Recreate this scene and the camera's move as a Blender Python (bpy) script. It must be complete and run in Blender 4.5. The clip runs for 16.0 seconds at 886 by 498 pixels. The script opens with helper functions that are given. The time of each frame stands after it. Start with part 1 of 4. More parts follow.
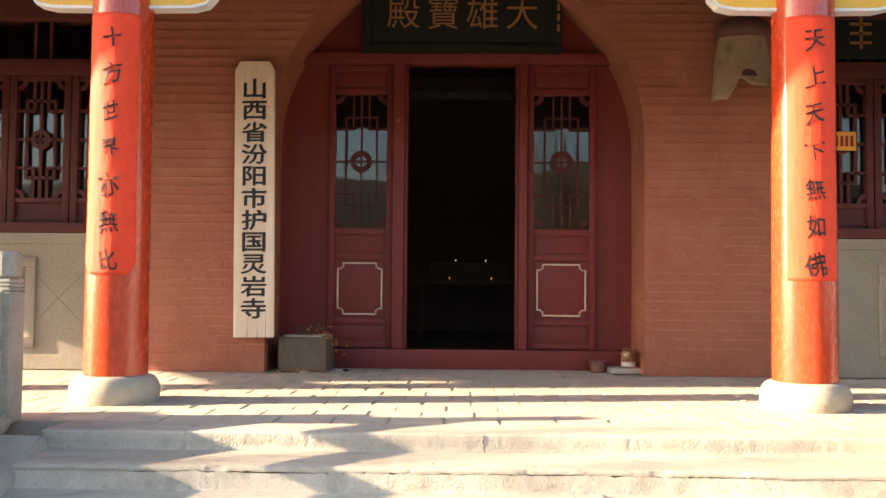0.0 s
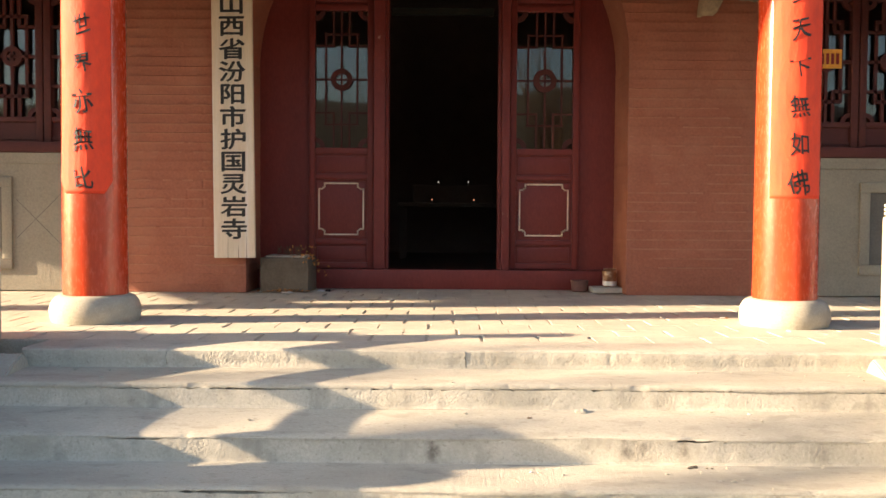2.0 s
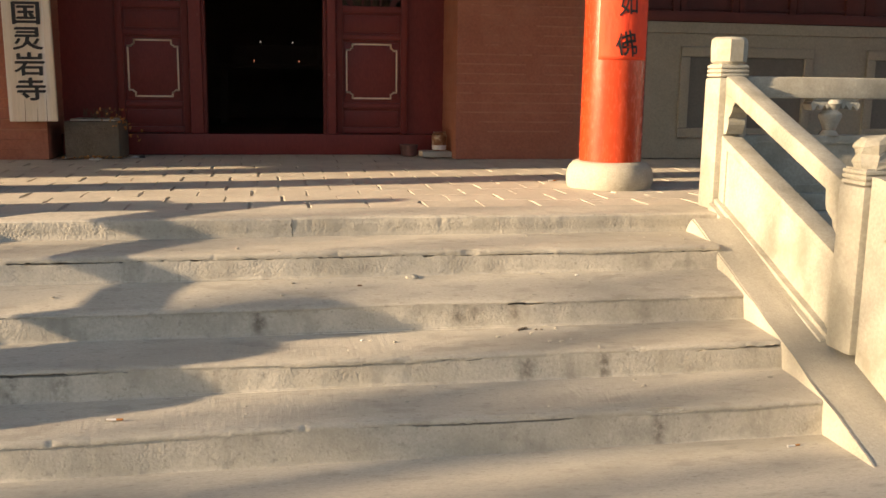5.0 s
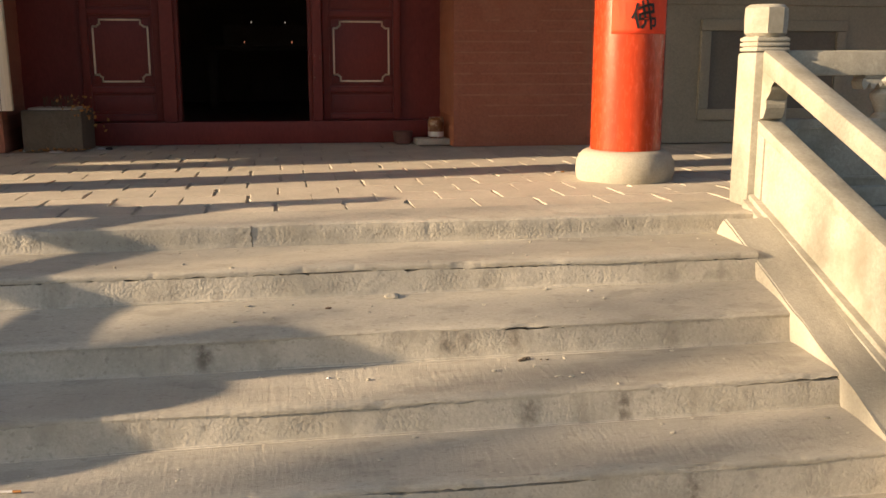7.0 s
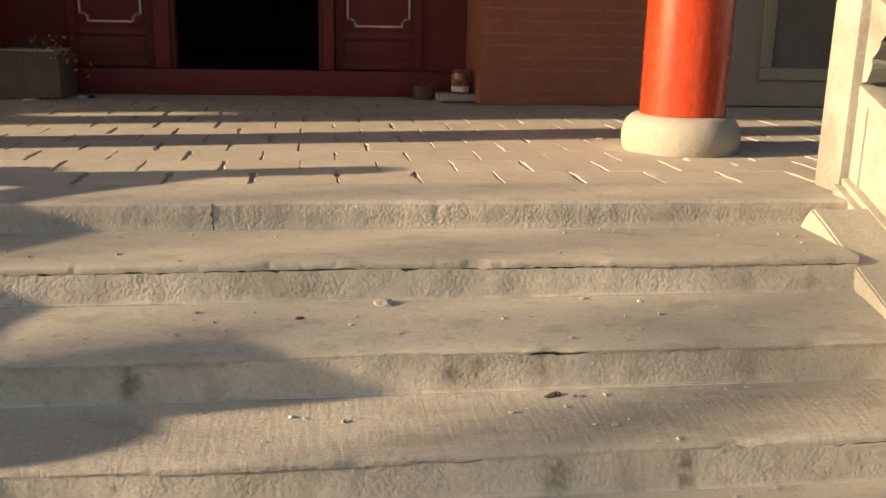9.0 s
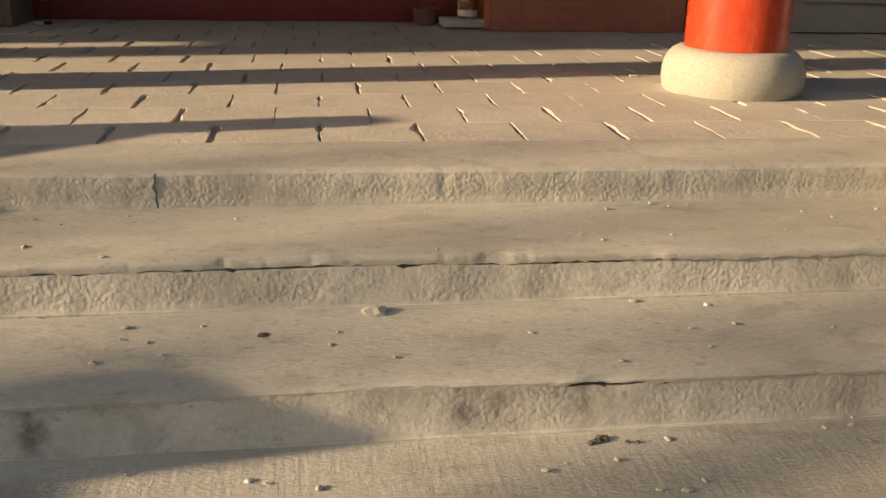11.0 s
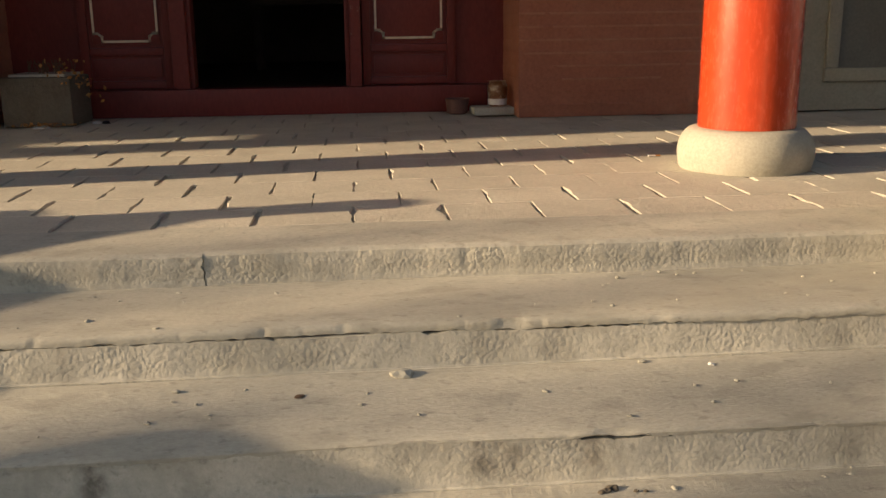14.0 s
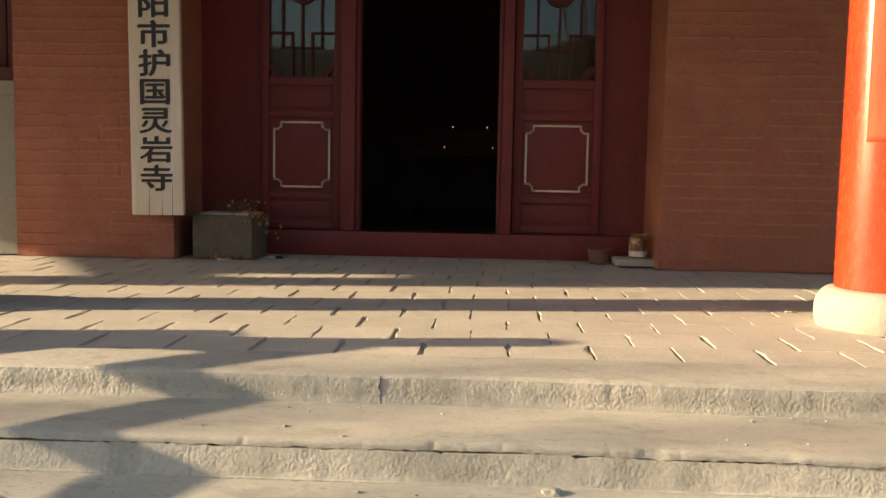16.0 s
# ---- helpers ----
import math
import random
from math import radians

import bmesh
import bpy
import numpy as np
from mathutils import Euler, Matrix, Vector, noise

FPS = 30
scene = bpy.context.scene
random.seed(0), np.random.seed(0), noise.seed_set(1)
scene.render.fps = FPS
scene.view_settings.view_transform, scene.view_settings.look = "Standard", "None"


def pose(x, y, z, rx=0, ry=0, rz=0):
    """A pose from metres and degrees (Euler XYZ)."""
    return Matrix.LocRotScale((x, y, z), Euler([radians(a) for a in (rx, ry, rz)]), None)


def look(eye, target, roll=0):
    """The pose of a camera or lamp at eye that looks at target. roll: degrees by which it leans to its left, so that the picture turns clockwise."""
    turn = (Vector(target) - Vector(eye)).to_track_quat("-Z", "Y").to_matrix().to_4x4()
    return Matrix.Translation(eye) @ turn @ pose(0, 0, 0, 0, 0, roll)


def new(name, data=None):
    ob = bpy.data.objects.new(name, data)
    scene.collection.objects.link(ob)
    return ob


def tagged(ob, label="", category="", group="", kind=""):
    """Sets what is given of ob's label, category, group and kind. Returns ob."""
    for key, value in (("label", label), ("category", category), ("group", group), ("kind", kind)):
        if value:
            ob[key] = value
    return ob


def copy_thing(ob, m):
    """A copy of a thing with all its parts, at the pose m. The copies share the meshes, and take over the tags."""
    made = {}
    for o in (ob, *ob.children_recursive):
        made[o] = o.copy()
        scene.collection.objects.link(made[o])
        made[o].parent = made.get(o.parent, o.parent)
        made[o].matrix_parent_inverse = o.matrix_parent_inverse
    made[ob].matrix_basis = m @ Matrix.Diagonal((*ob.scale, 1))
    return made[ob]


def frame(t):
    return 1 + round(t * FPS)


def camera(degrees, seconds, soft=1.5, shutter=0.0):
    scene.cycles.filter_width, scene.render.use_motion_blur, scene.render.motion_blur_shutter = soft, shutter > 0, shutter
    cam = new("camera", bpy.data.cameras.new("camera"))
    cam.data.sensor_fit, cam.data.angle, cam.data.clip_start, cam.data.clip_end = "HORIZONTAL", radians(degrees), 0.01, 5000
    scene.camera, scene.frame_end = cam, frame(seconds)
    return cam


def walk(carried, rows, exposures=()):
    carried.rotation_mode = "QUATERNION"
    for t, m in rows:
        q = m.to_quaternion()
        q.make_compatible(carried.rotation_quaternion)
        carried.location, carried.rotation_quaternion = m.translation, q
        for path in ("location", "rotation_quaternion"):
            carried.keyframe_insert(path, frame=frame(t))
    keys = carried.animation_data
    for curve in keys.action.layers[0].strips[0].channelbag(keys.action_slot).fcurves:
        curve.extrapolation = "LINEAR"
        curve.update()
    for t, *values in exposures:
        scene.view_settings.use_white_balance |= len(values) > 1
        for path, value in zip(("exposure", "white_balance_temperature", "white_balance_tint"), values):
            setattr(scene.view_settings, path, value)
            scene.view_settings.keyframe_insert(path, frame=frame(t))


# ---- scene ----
cam = camera(50.6, 16.0, soft=1.5)
METRES, EYE, TILT, LEAN, TURN = 8.0, 1.5, 0.0, 0.0, 22.2
PATH = [
    (0, (0.101, -7.837, 0.711), (0.062, -5.839, 0.795), 0.5),
    (0.5, (0.108, -7.797, 0.705), (0.071, -5.798, 0.758), 0.5),
    (1, (0.099, -7.843, 0.714), (0.05, -5.844, 0.754), 0.4),
    (1.5, (0.103, -7.821, 0.698), (0.065, -5.821, 0.702), 0.5),
    (2, (0.106, -7.8, 0.678), (0.105, -5.802, 0.6), 0.4),
    (2.5, (0.098, -7.788, 0.675), (0.177, -5.795, 0.517), 0.8),
    (3, (0.101, -7.78, 0.671), (0.297, -5.8, 0.47), 1.3),
    (3.5, (0.082, -7.782, 0.664), (0.357, -5.814, 0.434), 1.2),
    (4, (0.087, -7.769, 0.653), (0.404, -5.814, 0.368), 1.1),
    (6.5, (0.257, -7.127, 0.643), (0.634, -5.2, 0.258), 0.6),
    (7, (0.336, -6.946, 0.641), (0.674, -5.014, 0.245), 0.1),
    (7.5, (0.447, -6.785, 0.647), (0.755, -4.852, 0.238), 1.0),
    (8, (0.48, -6.606, 0.626), (0.779, -4.678, 0.182), 1.3),
    (10.5, (0.606, -5.584, 0.592), (0.841, -3.693, -0.016), 1.4),
    (11, (0.608, -5.506, 0.588), (0.872, -3.635, -0.069), 1.3),
    (11.5, (0.612, -5.502, 0.588), (0.886, -3.633, -0.069), 1.1),
    (12, (0.62, -5.5, 0.588), (0.9, -3.633, -0.072), 1.0),
    (12.5, (0.624, -5.508, 0.589), (0.873, -3.633, -0.063), 0.6),
    (13, (0.633, -5.548, 0.598), (0.858, -3.657, -0.013), 0.5),
    (13.5, (0.649, -5.622, 0.608), (0.867, -3.711, 0.06), 0.2),
    (14, (0.641, -5.711, 0.612), (0.815, -3.779, 0.129), -0.7),
    (14.5, (0.621, -5.781, 0.624), (0.689, -3.827, 0.204), -0.7),
    (15, (0.59, -5.876, 0.64), (0.517, -3.909, 0.283), 0.4),
    (15.5, (0.567, -5.954, 0.66), (0.435, -3.974, 0.412), 0.8),
    (16, (0.549, -6.069, 0.658), (0.448, -4.08, 0.476), 1.0),
]
EXPOSURES = [(0, 2.12, 6600, 15), (1.5, 1.88, 6600, 14), (2.5, 1.58, 6700, 11), (3.5, 1.25, 6800, 11), (4.2, 1.02, 6850, 12), (6.5, 0.74, 6900, 14), (7, 0.66, 6900, 14), (8, 0.58, 6900, 14),
             (10.5, 0.35, 6850, 11), (12.5, 0.35, 6850, 11), (14, 0.36, 6800, 10), (14.8, 0.41, 6700, 8.5), (15.4, 0.63, 6650, 8.5), (16, 0.9, 6650, 9)]
walk(cam, [(t, look(eye, target, roll)) for t, eye, target, roll in PATH], EXPOSURES)

# ---- light ----
SUN_WAY = Vector((1.0, 0.145, -0.287))
world = bpy.data.worlds.new("sky")
scene.world = world
world.use_nodes = True
wn = world.node_tree
sky = wn.nodes.new("ShaderNodeTexSky")
sky.sky_type = 'NISHITA'
sky.sun_disc = False
sky.sun_elevation = radians(15.9)
sky.sun_rotation = radians(262)
sky.dust_density = 2.0
wn.links.new(sky.outputs[0], wn.nodes["Background"].inputs[0])
wn.nodes["Background"].inputs[1].default_value = 0.125
sun_data = bpy.data.lights.new("sun", 'SUN')
sun_data.energy = 7.2
sun_data.angle = radians(0.7)
sun_data.color = (1.0, 0.775, 0.525)
sun = new("sun", sun_data)
sun.matrix_world = look((0, 0, 8), Vector((0, 0, 8)) + SUN_WAY)


# ---- materials ----
def material(name, a, b, scale=6.0, rough=0.8, bump=0.2, fine=60.0, stain=None, stain_scale=1.2,
             stain_amount=0.5, stretch=(1, 1, 1), metal=0.0, coat=0.0, random_tone=0.0, depth=0.01, world_space=False, streak=None, broom=0.0, spots=(), pebble=0.0, stain_lo=0.5, speck=0.0):
    m = bpy.data.materials.new(name)
    m.use_nodes = True
    n, l = m.node_tree.nodes, m.node_tree.links
    p = n["Principled BSDF"]
    if world_space:
        src = n.new("ShaderNodeNewGeometry").outputs["Position"]
    else:
        src = n.new("ShaderNodeTexCoord").outputs["Object"]
    mp = n.new("ShaderNodeMapping")
    mp.inputs["Scale"].default_value = stretch
    l.new(src, mp.inputs["Vector"])

    def noisy(s, detail=6.0, ro=0.6):
        t = n.new("ShaderNodeTexNoise")
        t.inputs["Scale"].default_value = s
        t.inputs["Detail"].default_value = detail
        t.inputs["Roughness"].default_value = ro
        l.new(mp.outputs[0], t.inputs["Vector"])
        return t.outputs["Fac"]

    def ramp(fac, lo, hi):
        r = n.new("ShaderNodeMapRange")
        r.inputs["From Min"].default_value, r.inputs["From Max"].default_value = lo, hi
        l.new(fac, r.inputs["Value"])
        return r.outputs[0]

    def mix(fac, ca, cb, kind='MIX'):
        x = n.new("ShaderNodeMix")
        x.data_type, x.blend_type = 'RGBA', kind
        for sock, v in ((x.inputs[0], fac), (x.inputs[6], ca), (x.inputs[7], cb)):
            if isinstance(v, (int, float)):
                sock.default_value = v
            elif isinstance(v, tuple):
                sock.default_value = (*v, 1.0)
            else:
                l.new(v, sock)
        return x.outputs[2]

    col = mix(ramp(noisy(scale), 0.3, 0.7), a, b)
    grain = noisy(fine, 4.0, 0.7)
    col = mix(0.35, col, mix(ramp(grain, 0.25, 0.75), tuple(v * 0.55 for v in a), tuple(min(1, v * 1.35) for v in b)))
    if stain:
        f = ramp(noisy(stain_scale, 8.0, 0.65), stain_lo, stain_lo + (0.05 if stain_lo > 0.6 else 0.22))
        mu = n.new("ShaderNodeMath")
        mu.operation = 'MULTIPLY'
        l.new(f, mu.inputs[0])
        mu.inputs[1].default_value = stain_amount
        col = mix(mu.outputs[0], col, stain)
    if speck:
        for sc, lo, k in ((48.0, 0.60, 1.0), (9.0, 0.56, 0.7)):
            mu = n.new("ShaderNodeMath")
            mu.operation = 'MULTIPLY'
            l.new(ramp(noisy(sc, 3.0, 0.55), lo, lo + 0.10), mu.inputs[0])
            mu.inputs[1].default_value = speck * k
            col = mix(mu.outputs[0], col, tuple(v * 0.45 for v in a))
    if streak:
        sm = n.new("ShaderNodeMapping")
        sm.inputs["Scale"].default_value = (4.5, 1.0, 0.7)
        l.new(src, sm.inputs["Vector"])
        sn = n.new("ShaderNodeTexNoise")
        sn.inputs["Scale"].default_value = 1.6
        sn.inputs["Detail"].default_value = 5.0
        l.new(sm.outputs[0], sn.inputs["Vector"])
        mu = n.new("ShaderNodeMath")
        mu.operation = 'MULTIPLY'
        l.new(ramp(sn.outputs["Fac"], 0.60, 0.74), mu.inputs[0])
        mu.inputs[1].default_value = 0.6
        col = mix(mu.outputs[0], col, streak)
    for centre in spots:
        va, vb, vl, sp = (n.new(k) for k in ("ShaderNodeVectorMath", "ShaderNodeVectorMath", "ShaderNodeVectorMath", "ShaderNodeMath"))
        va.operation, vb.operation, vl.operation, sp.operation = 'SUBTRACT', 'MULTIPLY', 'LENGTH', 'MULTIPLY'
        va.inputs[1].default_value = centre
        vb.inputs[1].default_value = (26, 8, 10)
        l.new(src, va.inputs[0])
        l.new(va.outputs[0], vb.inputs[0])
        l.new(vb.outputs[0], vl.inputs[0])
        rs = n.new("ShaderNodeMapRange")
        rs.inputs["From Min"].default_value, rs.inputs["From Max"].default_value = 1.2, 0.3
        l.new(vl.outputs["Value"], rs.inputs["Value"])
        l.new(rs.outputs[0], sp.inputs[0])
        l.new(ramp(noisy(22.0), 0.38, 0.62), sp.inputs[1])
        col = mix(sp.outputs[0], col, (0.17, 0.15, 0.12))
    if random_tone:
        oi = n.new("ShaderNodeObjectInfo")
        hs = n.new("ShaderNodeHueSaturation")
        r = n.new("ShaderNodeMapRange")
        r.inputs["To Min"].default_value, r.inputs["To Max"].default_value = 1 - random_tone, 1 + random_tone
        l.new(oi.outputs["Random"], r.inputs["Value"])
        l.new(r.outputs[0], hs.inputs["Value"])
        l.new(col, hs.inputs["Color"])
        col = hs.outputs[0]
    l.new(col, p.inputs["Base Color"])
    rr = n.new("ShaderNodeMapRange")
    rr.inputs["To Min"].default_value, rr.inputs["To Max"].default_value = max(0.02, rough - 0.1), min(1, rough + 0.1)
    l.new(grain, rr.inputs["Value"])
    l.new(rr.outputs[0], p.inputs["Roughness"])
    p.inputs["Metallic"].default_value = metal
    p.inputs["Coat Weight"].default_value = coat
    p.inputs["Coat Roughness"].default_value = 0.15
    if bump:
        ad = n.new("ShaderNodeMath")
        ad.operation = 'ADD'
        l.new(grain, ad.inputs[0])
        l.new(noisy(scale * 2.5), ad.inputs[1])
        height = ad.outputs[0]
        if pebble:
            # pecked face: rounded lumps of uneven size in soft patches
            wn = n.new("ShaderNodeTexNoise")
            wn.inputs["Scale"].default_value = 30.0
            l.new(src, wn.inputs["Vector"])
            wv = n.new("ShaderNodeVectorMath")
            wv.operation = 'MULTIPLY_ADD'
            wv.inputs[1].default_value = (0.022, 0.022, 0.022)
            l.new(wn.outputs["Color"], wv.inputs[0])
            l.new(src, wv.inputs[2])
            vo = n.new("ShaderNodeTexVoronoi")
            vo.feature = 'SMOOTH_F1'
            vo.inputs["Scale"].default_value = 84.0
            vo.inputs["Smoothness"].default_value = 0.35
            l.new(wv.outputs[0], vo.inputs["Vector"])
            pm = n.new("ShaderNodeMath")
            pm.operation = 'MULTIPLY'
            l.new(vo.outputs["Distance"], pm.inputs[0])
            sx = n.new("ShaderNodeSeparateXYZ")
            l.new(n.new("ShaderNodeNewGeometry").outputs["True Normal"], sx.inputs[0])
            pw = n.new("ShaderNodeMath")
            pw.operation = 'MULTIPLY'
            l.new(ramp(sx.outputs["Z"], 0.6, 0.25), pw.inputs[0])
            l.new(ramp(noisy(7.0, 3.0), 0.30, 0.62), pw.inputs[1])
            l.new(pw.outputs[0], pm.inputs[1])
            pa = n.new("ShaderNodeMath")
            pa.operation = 'MULTIPLY_ADD'
            l.new(pm.outputs[0], pa.inputs[0])
            pa.inputs[1].default_value = -pebble
            gs = n.new("ShaderNodeMath")
            gs.operation = 'MULTIPLY'
            l.new(ad.outputs[0], gs.inputs[0])
            gs.inputs[1].default_value = 0.4
            l.new(gs.outputs[0], pa.inputs[2])
            height = pa.outputs[0]
        if broom:
            bmap = n.new("ShaderNodeMapping")
            bmap.inputs["Scale"].default_value = (60.0, 11.0, 11.0)
            bmap.inputs["Rotation"].default_value = (0, 0, radians(14))
            l.new(src, bmap.inputs["Vector"])
            bt = n.new("ShaderNodeTexNoise")
            bt.inputs["Scale"].default_value = 1.0
            bt.inputs["Detail"].default_value = 3.0
            l.new(bmap.outputs[0], bt.inputs["Vector"])
            bmul = n.new("ShaderNodeMath")
            bmul.operation = 'MULTIPLY_ADD'
            l.new(bt.outputs["Fac"], bmul.inputs[0])
            bmul.inputs[1].default_value = broom
            l.new(height, bmul.inputs[2])
            height = bmul.outputs[0]
        bp = n.new("ShaderNodeBump")
        bp.inputs["Strength"].default_value = bump
        bp.inputs["Distance"].default_value = depth
        l.new(height, bp.inputs["Height"])
        l.new(bp.outputs[0], p.inputs["Normal"])
    return m


def plain(name, colour, rough=0.6, metal=0.0, emit=0.0):
    m = bpy.data.materials.new(name)
    m.use_nodes = True
    p = m.node_tree.nodes["Principled BSDF"]
    p.inputs["Base Color"].default_value = (*colour, 1)
    p.inputs["Roughness"].default_value = rough
    p.inputs["Metallic"].default_value = metal
    if emit:
        p.inputs["Emission Color"].default_value = (*colour, 1)
        p.inputs["Emission Strength"].default_value = emit
    return m


M_BRICKWALL = material("ochre red limewashed brick", (0.265, 0.088, 0.049), (0.33, 0.123, 0.072), 3.0, 0.85, 0.35, 45,
                       (0.38, 0.17, 0.10), 2.2, 0.45, world_space=True)
# paler copy of the wall colour: light caught by the course ridges, painted in
M_LIT_RIDGE = material("pale mortar ridge with caught light painted in", (0.30, 0.112, 0.064), (0.385, 0.172, 0.104), 9.0, 0.88, 0.3, 60, (0.28, 0.10, 0.058), 5.0, 0.8, world_space=True)
M_DOOR = material("maroon door paint", (0.150, 0.028, 0.023), (0.195, 0.039, 0.031), 4.0, 0.45, 0.12, 70,
                  (0.14, 0.028, 0.024), 2.5, 0.5, (1, 1, 0.35))
M_FRAME = material("worn maroon frame paint", (0.135, 0.025, 0.021), (0.185, 0.037, 0.031), 5.0, 0.5, 0.2, 60,
                   (0.36, 0.23, 0.18), 26.0, 0.9, (1, 1, 0.6), stain_lo=0.655)
M_WINDOWWOOD = material("dark red window wood", (0.065, 0.018, 0.015), (0.10, 0.028, 0.023), 5.0, 0.55, 0.15, 60,
                        (0.06, 0.016, 0.014), 3.0, 0.4)
M_COLUMN = material("vermilion column lacquer", (0.45, 0.044, 0.013), (0.53, 0.064, 0.02), 2.5, 0.26, 0.015, 50,
                    (0.33, 0.03, 0.016), 4.0, 0.7, (1.4, 1.4, 0.35), coat=0.5)
M_PAPER = material("bright red couplet paper", (0.82, 0.05, 0.012), (0.88, 0.07, 0.018), 5.0, 0.75, 0.3, 25,
                   (0.74, 0.036, 0.01), 4.0, 0.5, (1, 1, 0.5))
M_STONE = material("dusty grey stone", (0.36, 0.335, 0.272), (0.44, 0.41, 0.335), 3.0, 0.9, 0.3, 85,
                   (0.26, 0.245, 0.20), 1.6, 0.6, depth=0.007, world_space=True)
M_DRUM = material("greenish grey stone drum", (0.35, 0.32, 0.25), (0.44, 0.405, 0.325), 5.0, 0.9, 0.3, 85,
                  (0.25, 0.235, 0.185), 3.2, 0.6, depth=0.006)
M_STEP = material("dusty worn concrete tread", (0.40, 0.366, 0.295), (0.47, 0.433, 0.352), 2.4, 0.92, 0.38, 110,
                  (0.29, 0.268, 0.215), 1.7, 0.75, (0.6, 1.5, 1), depth=0.005, world_space=True, broom=0.22, stain_lo=0.44, speck=0.4)
M_BROOM = material("broom finished concrete tread", (0.40, 0.366, 0.295), (0.47, 0.433, 0.352), 2.4, 0.92, 0.5, 130,
                   (0.30, 0.278, 0.223), 1.7, 0.7, (0.6, 1.5, 1), depth=0.006, world_space=True, broom=0.8, stain_lo=0.44, speck=0.4)
M_EDGE = material("rough pick dressed stone", (0.41, 0.376, 0.303), (0.49, 0.452, 0.37), 4.0, 0.92, 0.5, 60,
                  (0.32, 0.297, 0.24), 1.8, 0.6, depth=0.007, world_space=True, pebble=0.58, stain_lo=0.45, speck=0.4)
M_RISER = material("rough stained concrete riser", (0.42, 0.387, 0.315), (0.51, 0.473, 0.39), 5.0, 0.92, 0.5, 75,
                   (0.33, 0.305, 0.245), 3.4, 0.75, depth=0.007, world_space=True, streak=(0.22, 0.20, 0.16), pebble=0.5, stain_lo=0.44, speck=0.4,
                   spots=((0.96, -3.87, -0.31), (0.89, -3.87, -0.29), (1.13, -3.87, -0.285), (0.07, -3.87, -0.32), (1.10, -4.2, -0.445), (1.41, -4.2, -0.45),
                          (-0.80, -4.2, -0.45), (-0.63, -4.2, -0.45), (1.52, -4.52, -0.60)))
M_WHITE = material("weathered white stone", (0.32, 0.302, 0.243), (0.41, 0.39, 0.322), 3.5, 0.75, 0.4, 65,
                   (0.22, 0.205, 0.155), 4.2, 0.8, depth=0.006, stain_lo=0.46)
M_DADO = material("grey cement render", (0.22, 0.197, 0.150), (0.285, 0.258, 0.200), 2.2, 0.88, 0.3, 55,
                  (0.20, 0.18, 0.15), 1.3, 0.5, world_space=True)
M_SLATE = material("dark slate panel", (0.10, 0.092, 0.076), (0.14, 0.128, 0.105), 3.0, 0.8, 0.25, 60, (0.07, 0.065, 0.055), 2.0, 0.5, world_space=True)
M_FLOORBRICK = material("dusty grey floor brick", (0.44, 0.392, 0.31), (0.54, 0.487, 0.39), 4.0, 0.92, 0.5, 60,
                        (0.35, 0.312, 0.248), 3.0, 0.5, random_tone=0.05, depth=0.008, world_space=True)
M_JOINT = material("dusty dirt in joints", (0.32, 0.285, 0.225), (0.48, 0.43, 0.345), 8.0, 0.95, 0.5, 80, world_space=True)
M_SIGN = material("pale weathered sign board", (0.61, 0.51, 0.36), (0.69, 0.59, 0.45), 3.0, 0.7, 0.2, 30,
                  (0.73, 0.69, 0.62), 1.1, 0.9, (14, 1, 0.6))
M_INK = plain("black paint", (0.012, 0.011, 0.01), 0.55)
M_GOLD = material("dull gold paint", (0.21, 0.105, 0.035), (0.29, 0.15, 0.05), 8, 0.5, 0.1, 60)
M_PLAQUE = material("black green plaque lacquer", (0.011, 0.012, 0.010), (0.018, 0.019, 0.016), 5, 0.75, 0.1, 60)
M_CREAM = material("cream line paint", (0.66, 0.50, 0.34), (0.78, 0.62, 0.45), 10, 0.6, 0.1, 60)
M_YELLOW = material("yellow bracket paint", (0.75, 0.42, 0.05), (0.82, 0.5, 0.08), 5, 0.6, 0.1, 60)
M_PALE = material("pale blue white edge paint", (0.6, 0.63, 0.66), (0.72, 0.74, 0.76), 5, 0.6, 0.1, 60)
M_FABRIC = material("weathered beige canvas", (0.26, 0.195, 0.125), (0.36, 0.275, 0.18), 5, 0.9, 0.5, 50, (0.06, 0.04, 0.028), 5, 0.8)
M_DARKROOM = material("sooty interior plaster", (0.17, 0.12, 0.10), (0.23, 0.165, 0.135), 3, 0.9, 0.2, 40)
M_CONCRETE = material("rough concrete block", (0.085, 0.067, 0.047), (0.125, 0.100, 0.072), 7, 0.95, 0.7, 45, (0.14, 0.12, 0.09), 4, 0.5)
M_CLAY = material("dark clay", (0.10, 0.045, 0.035), (0.15, 0.065, 0.05), 9, 0.7, 0.3, 60)
M_GLAZE = material("brown and cream glaze", (0.13, 0.05, 0.018), (0.24, 0.10, 0.04), 14, 0.3, 0.05, 60, (0.62, 0.52, 0.38), 17, 1.0)
M_DRY = material("dry orange brown leaf", (0.30, 0.12, 0.03), (0.45, 0.2, 0.05), 9, 0.8, 0.2, 60)
M_TWIG = plain("dry twig", (0.12, 0.07, 0.04), 0.9)
M_SCRAP = material("crumpled white scrap", (0.6, 0.57, 0.52), (0.75, 0.72, 0.68), 9, 0.6, 0.3, 60)
M_GROUND = material("dusty courtyard paving", (0.085, 0.078, 0.062), (0.115, 0.105, 0.085), 1.5, 0.95, 0.5, 40, (0.07, 0.063, 0.05), 0.8, 0.5, world_space=True)
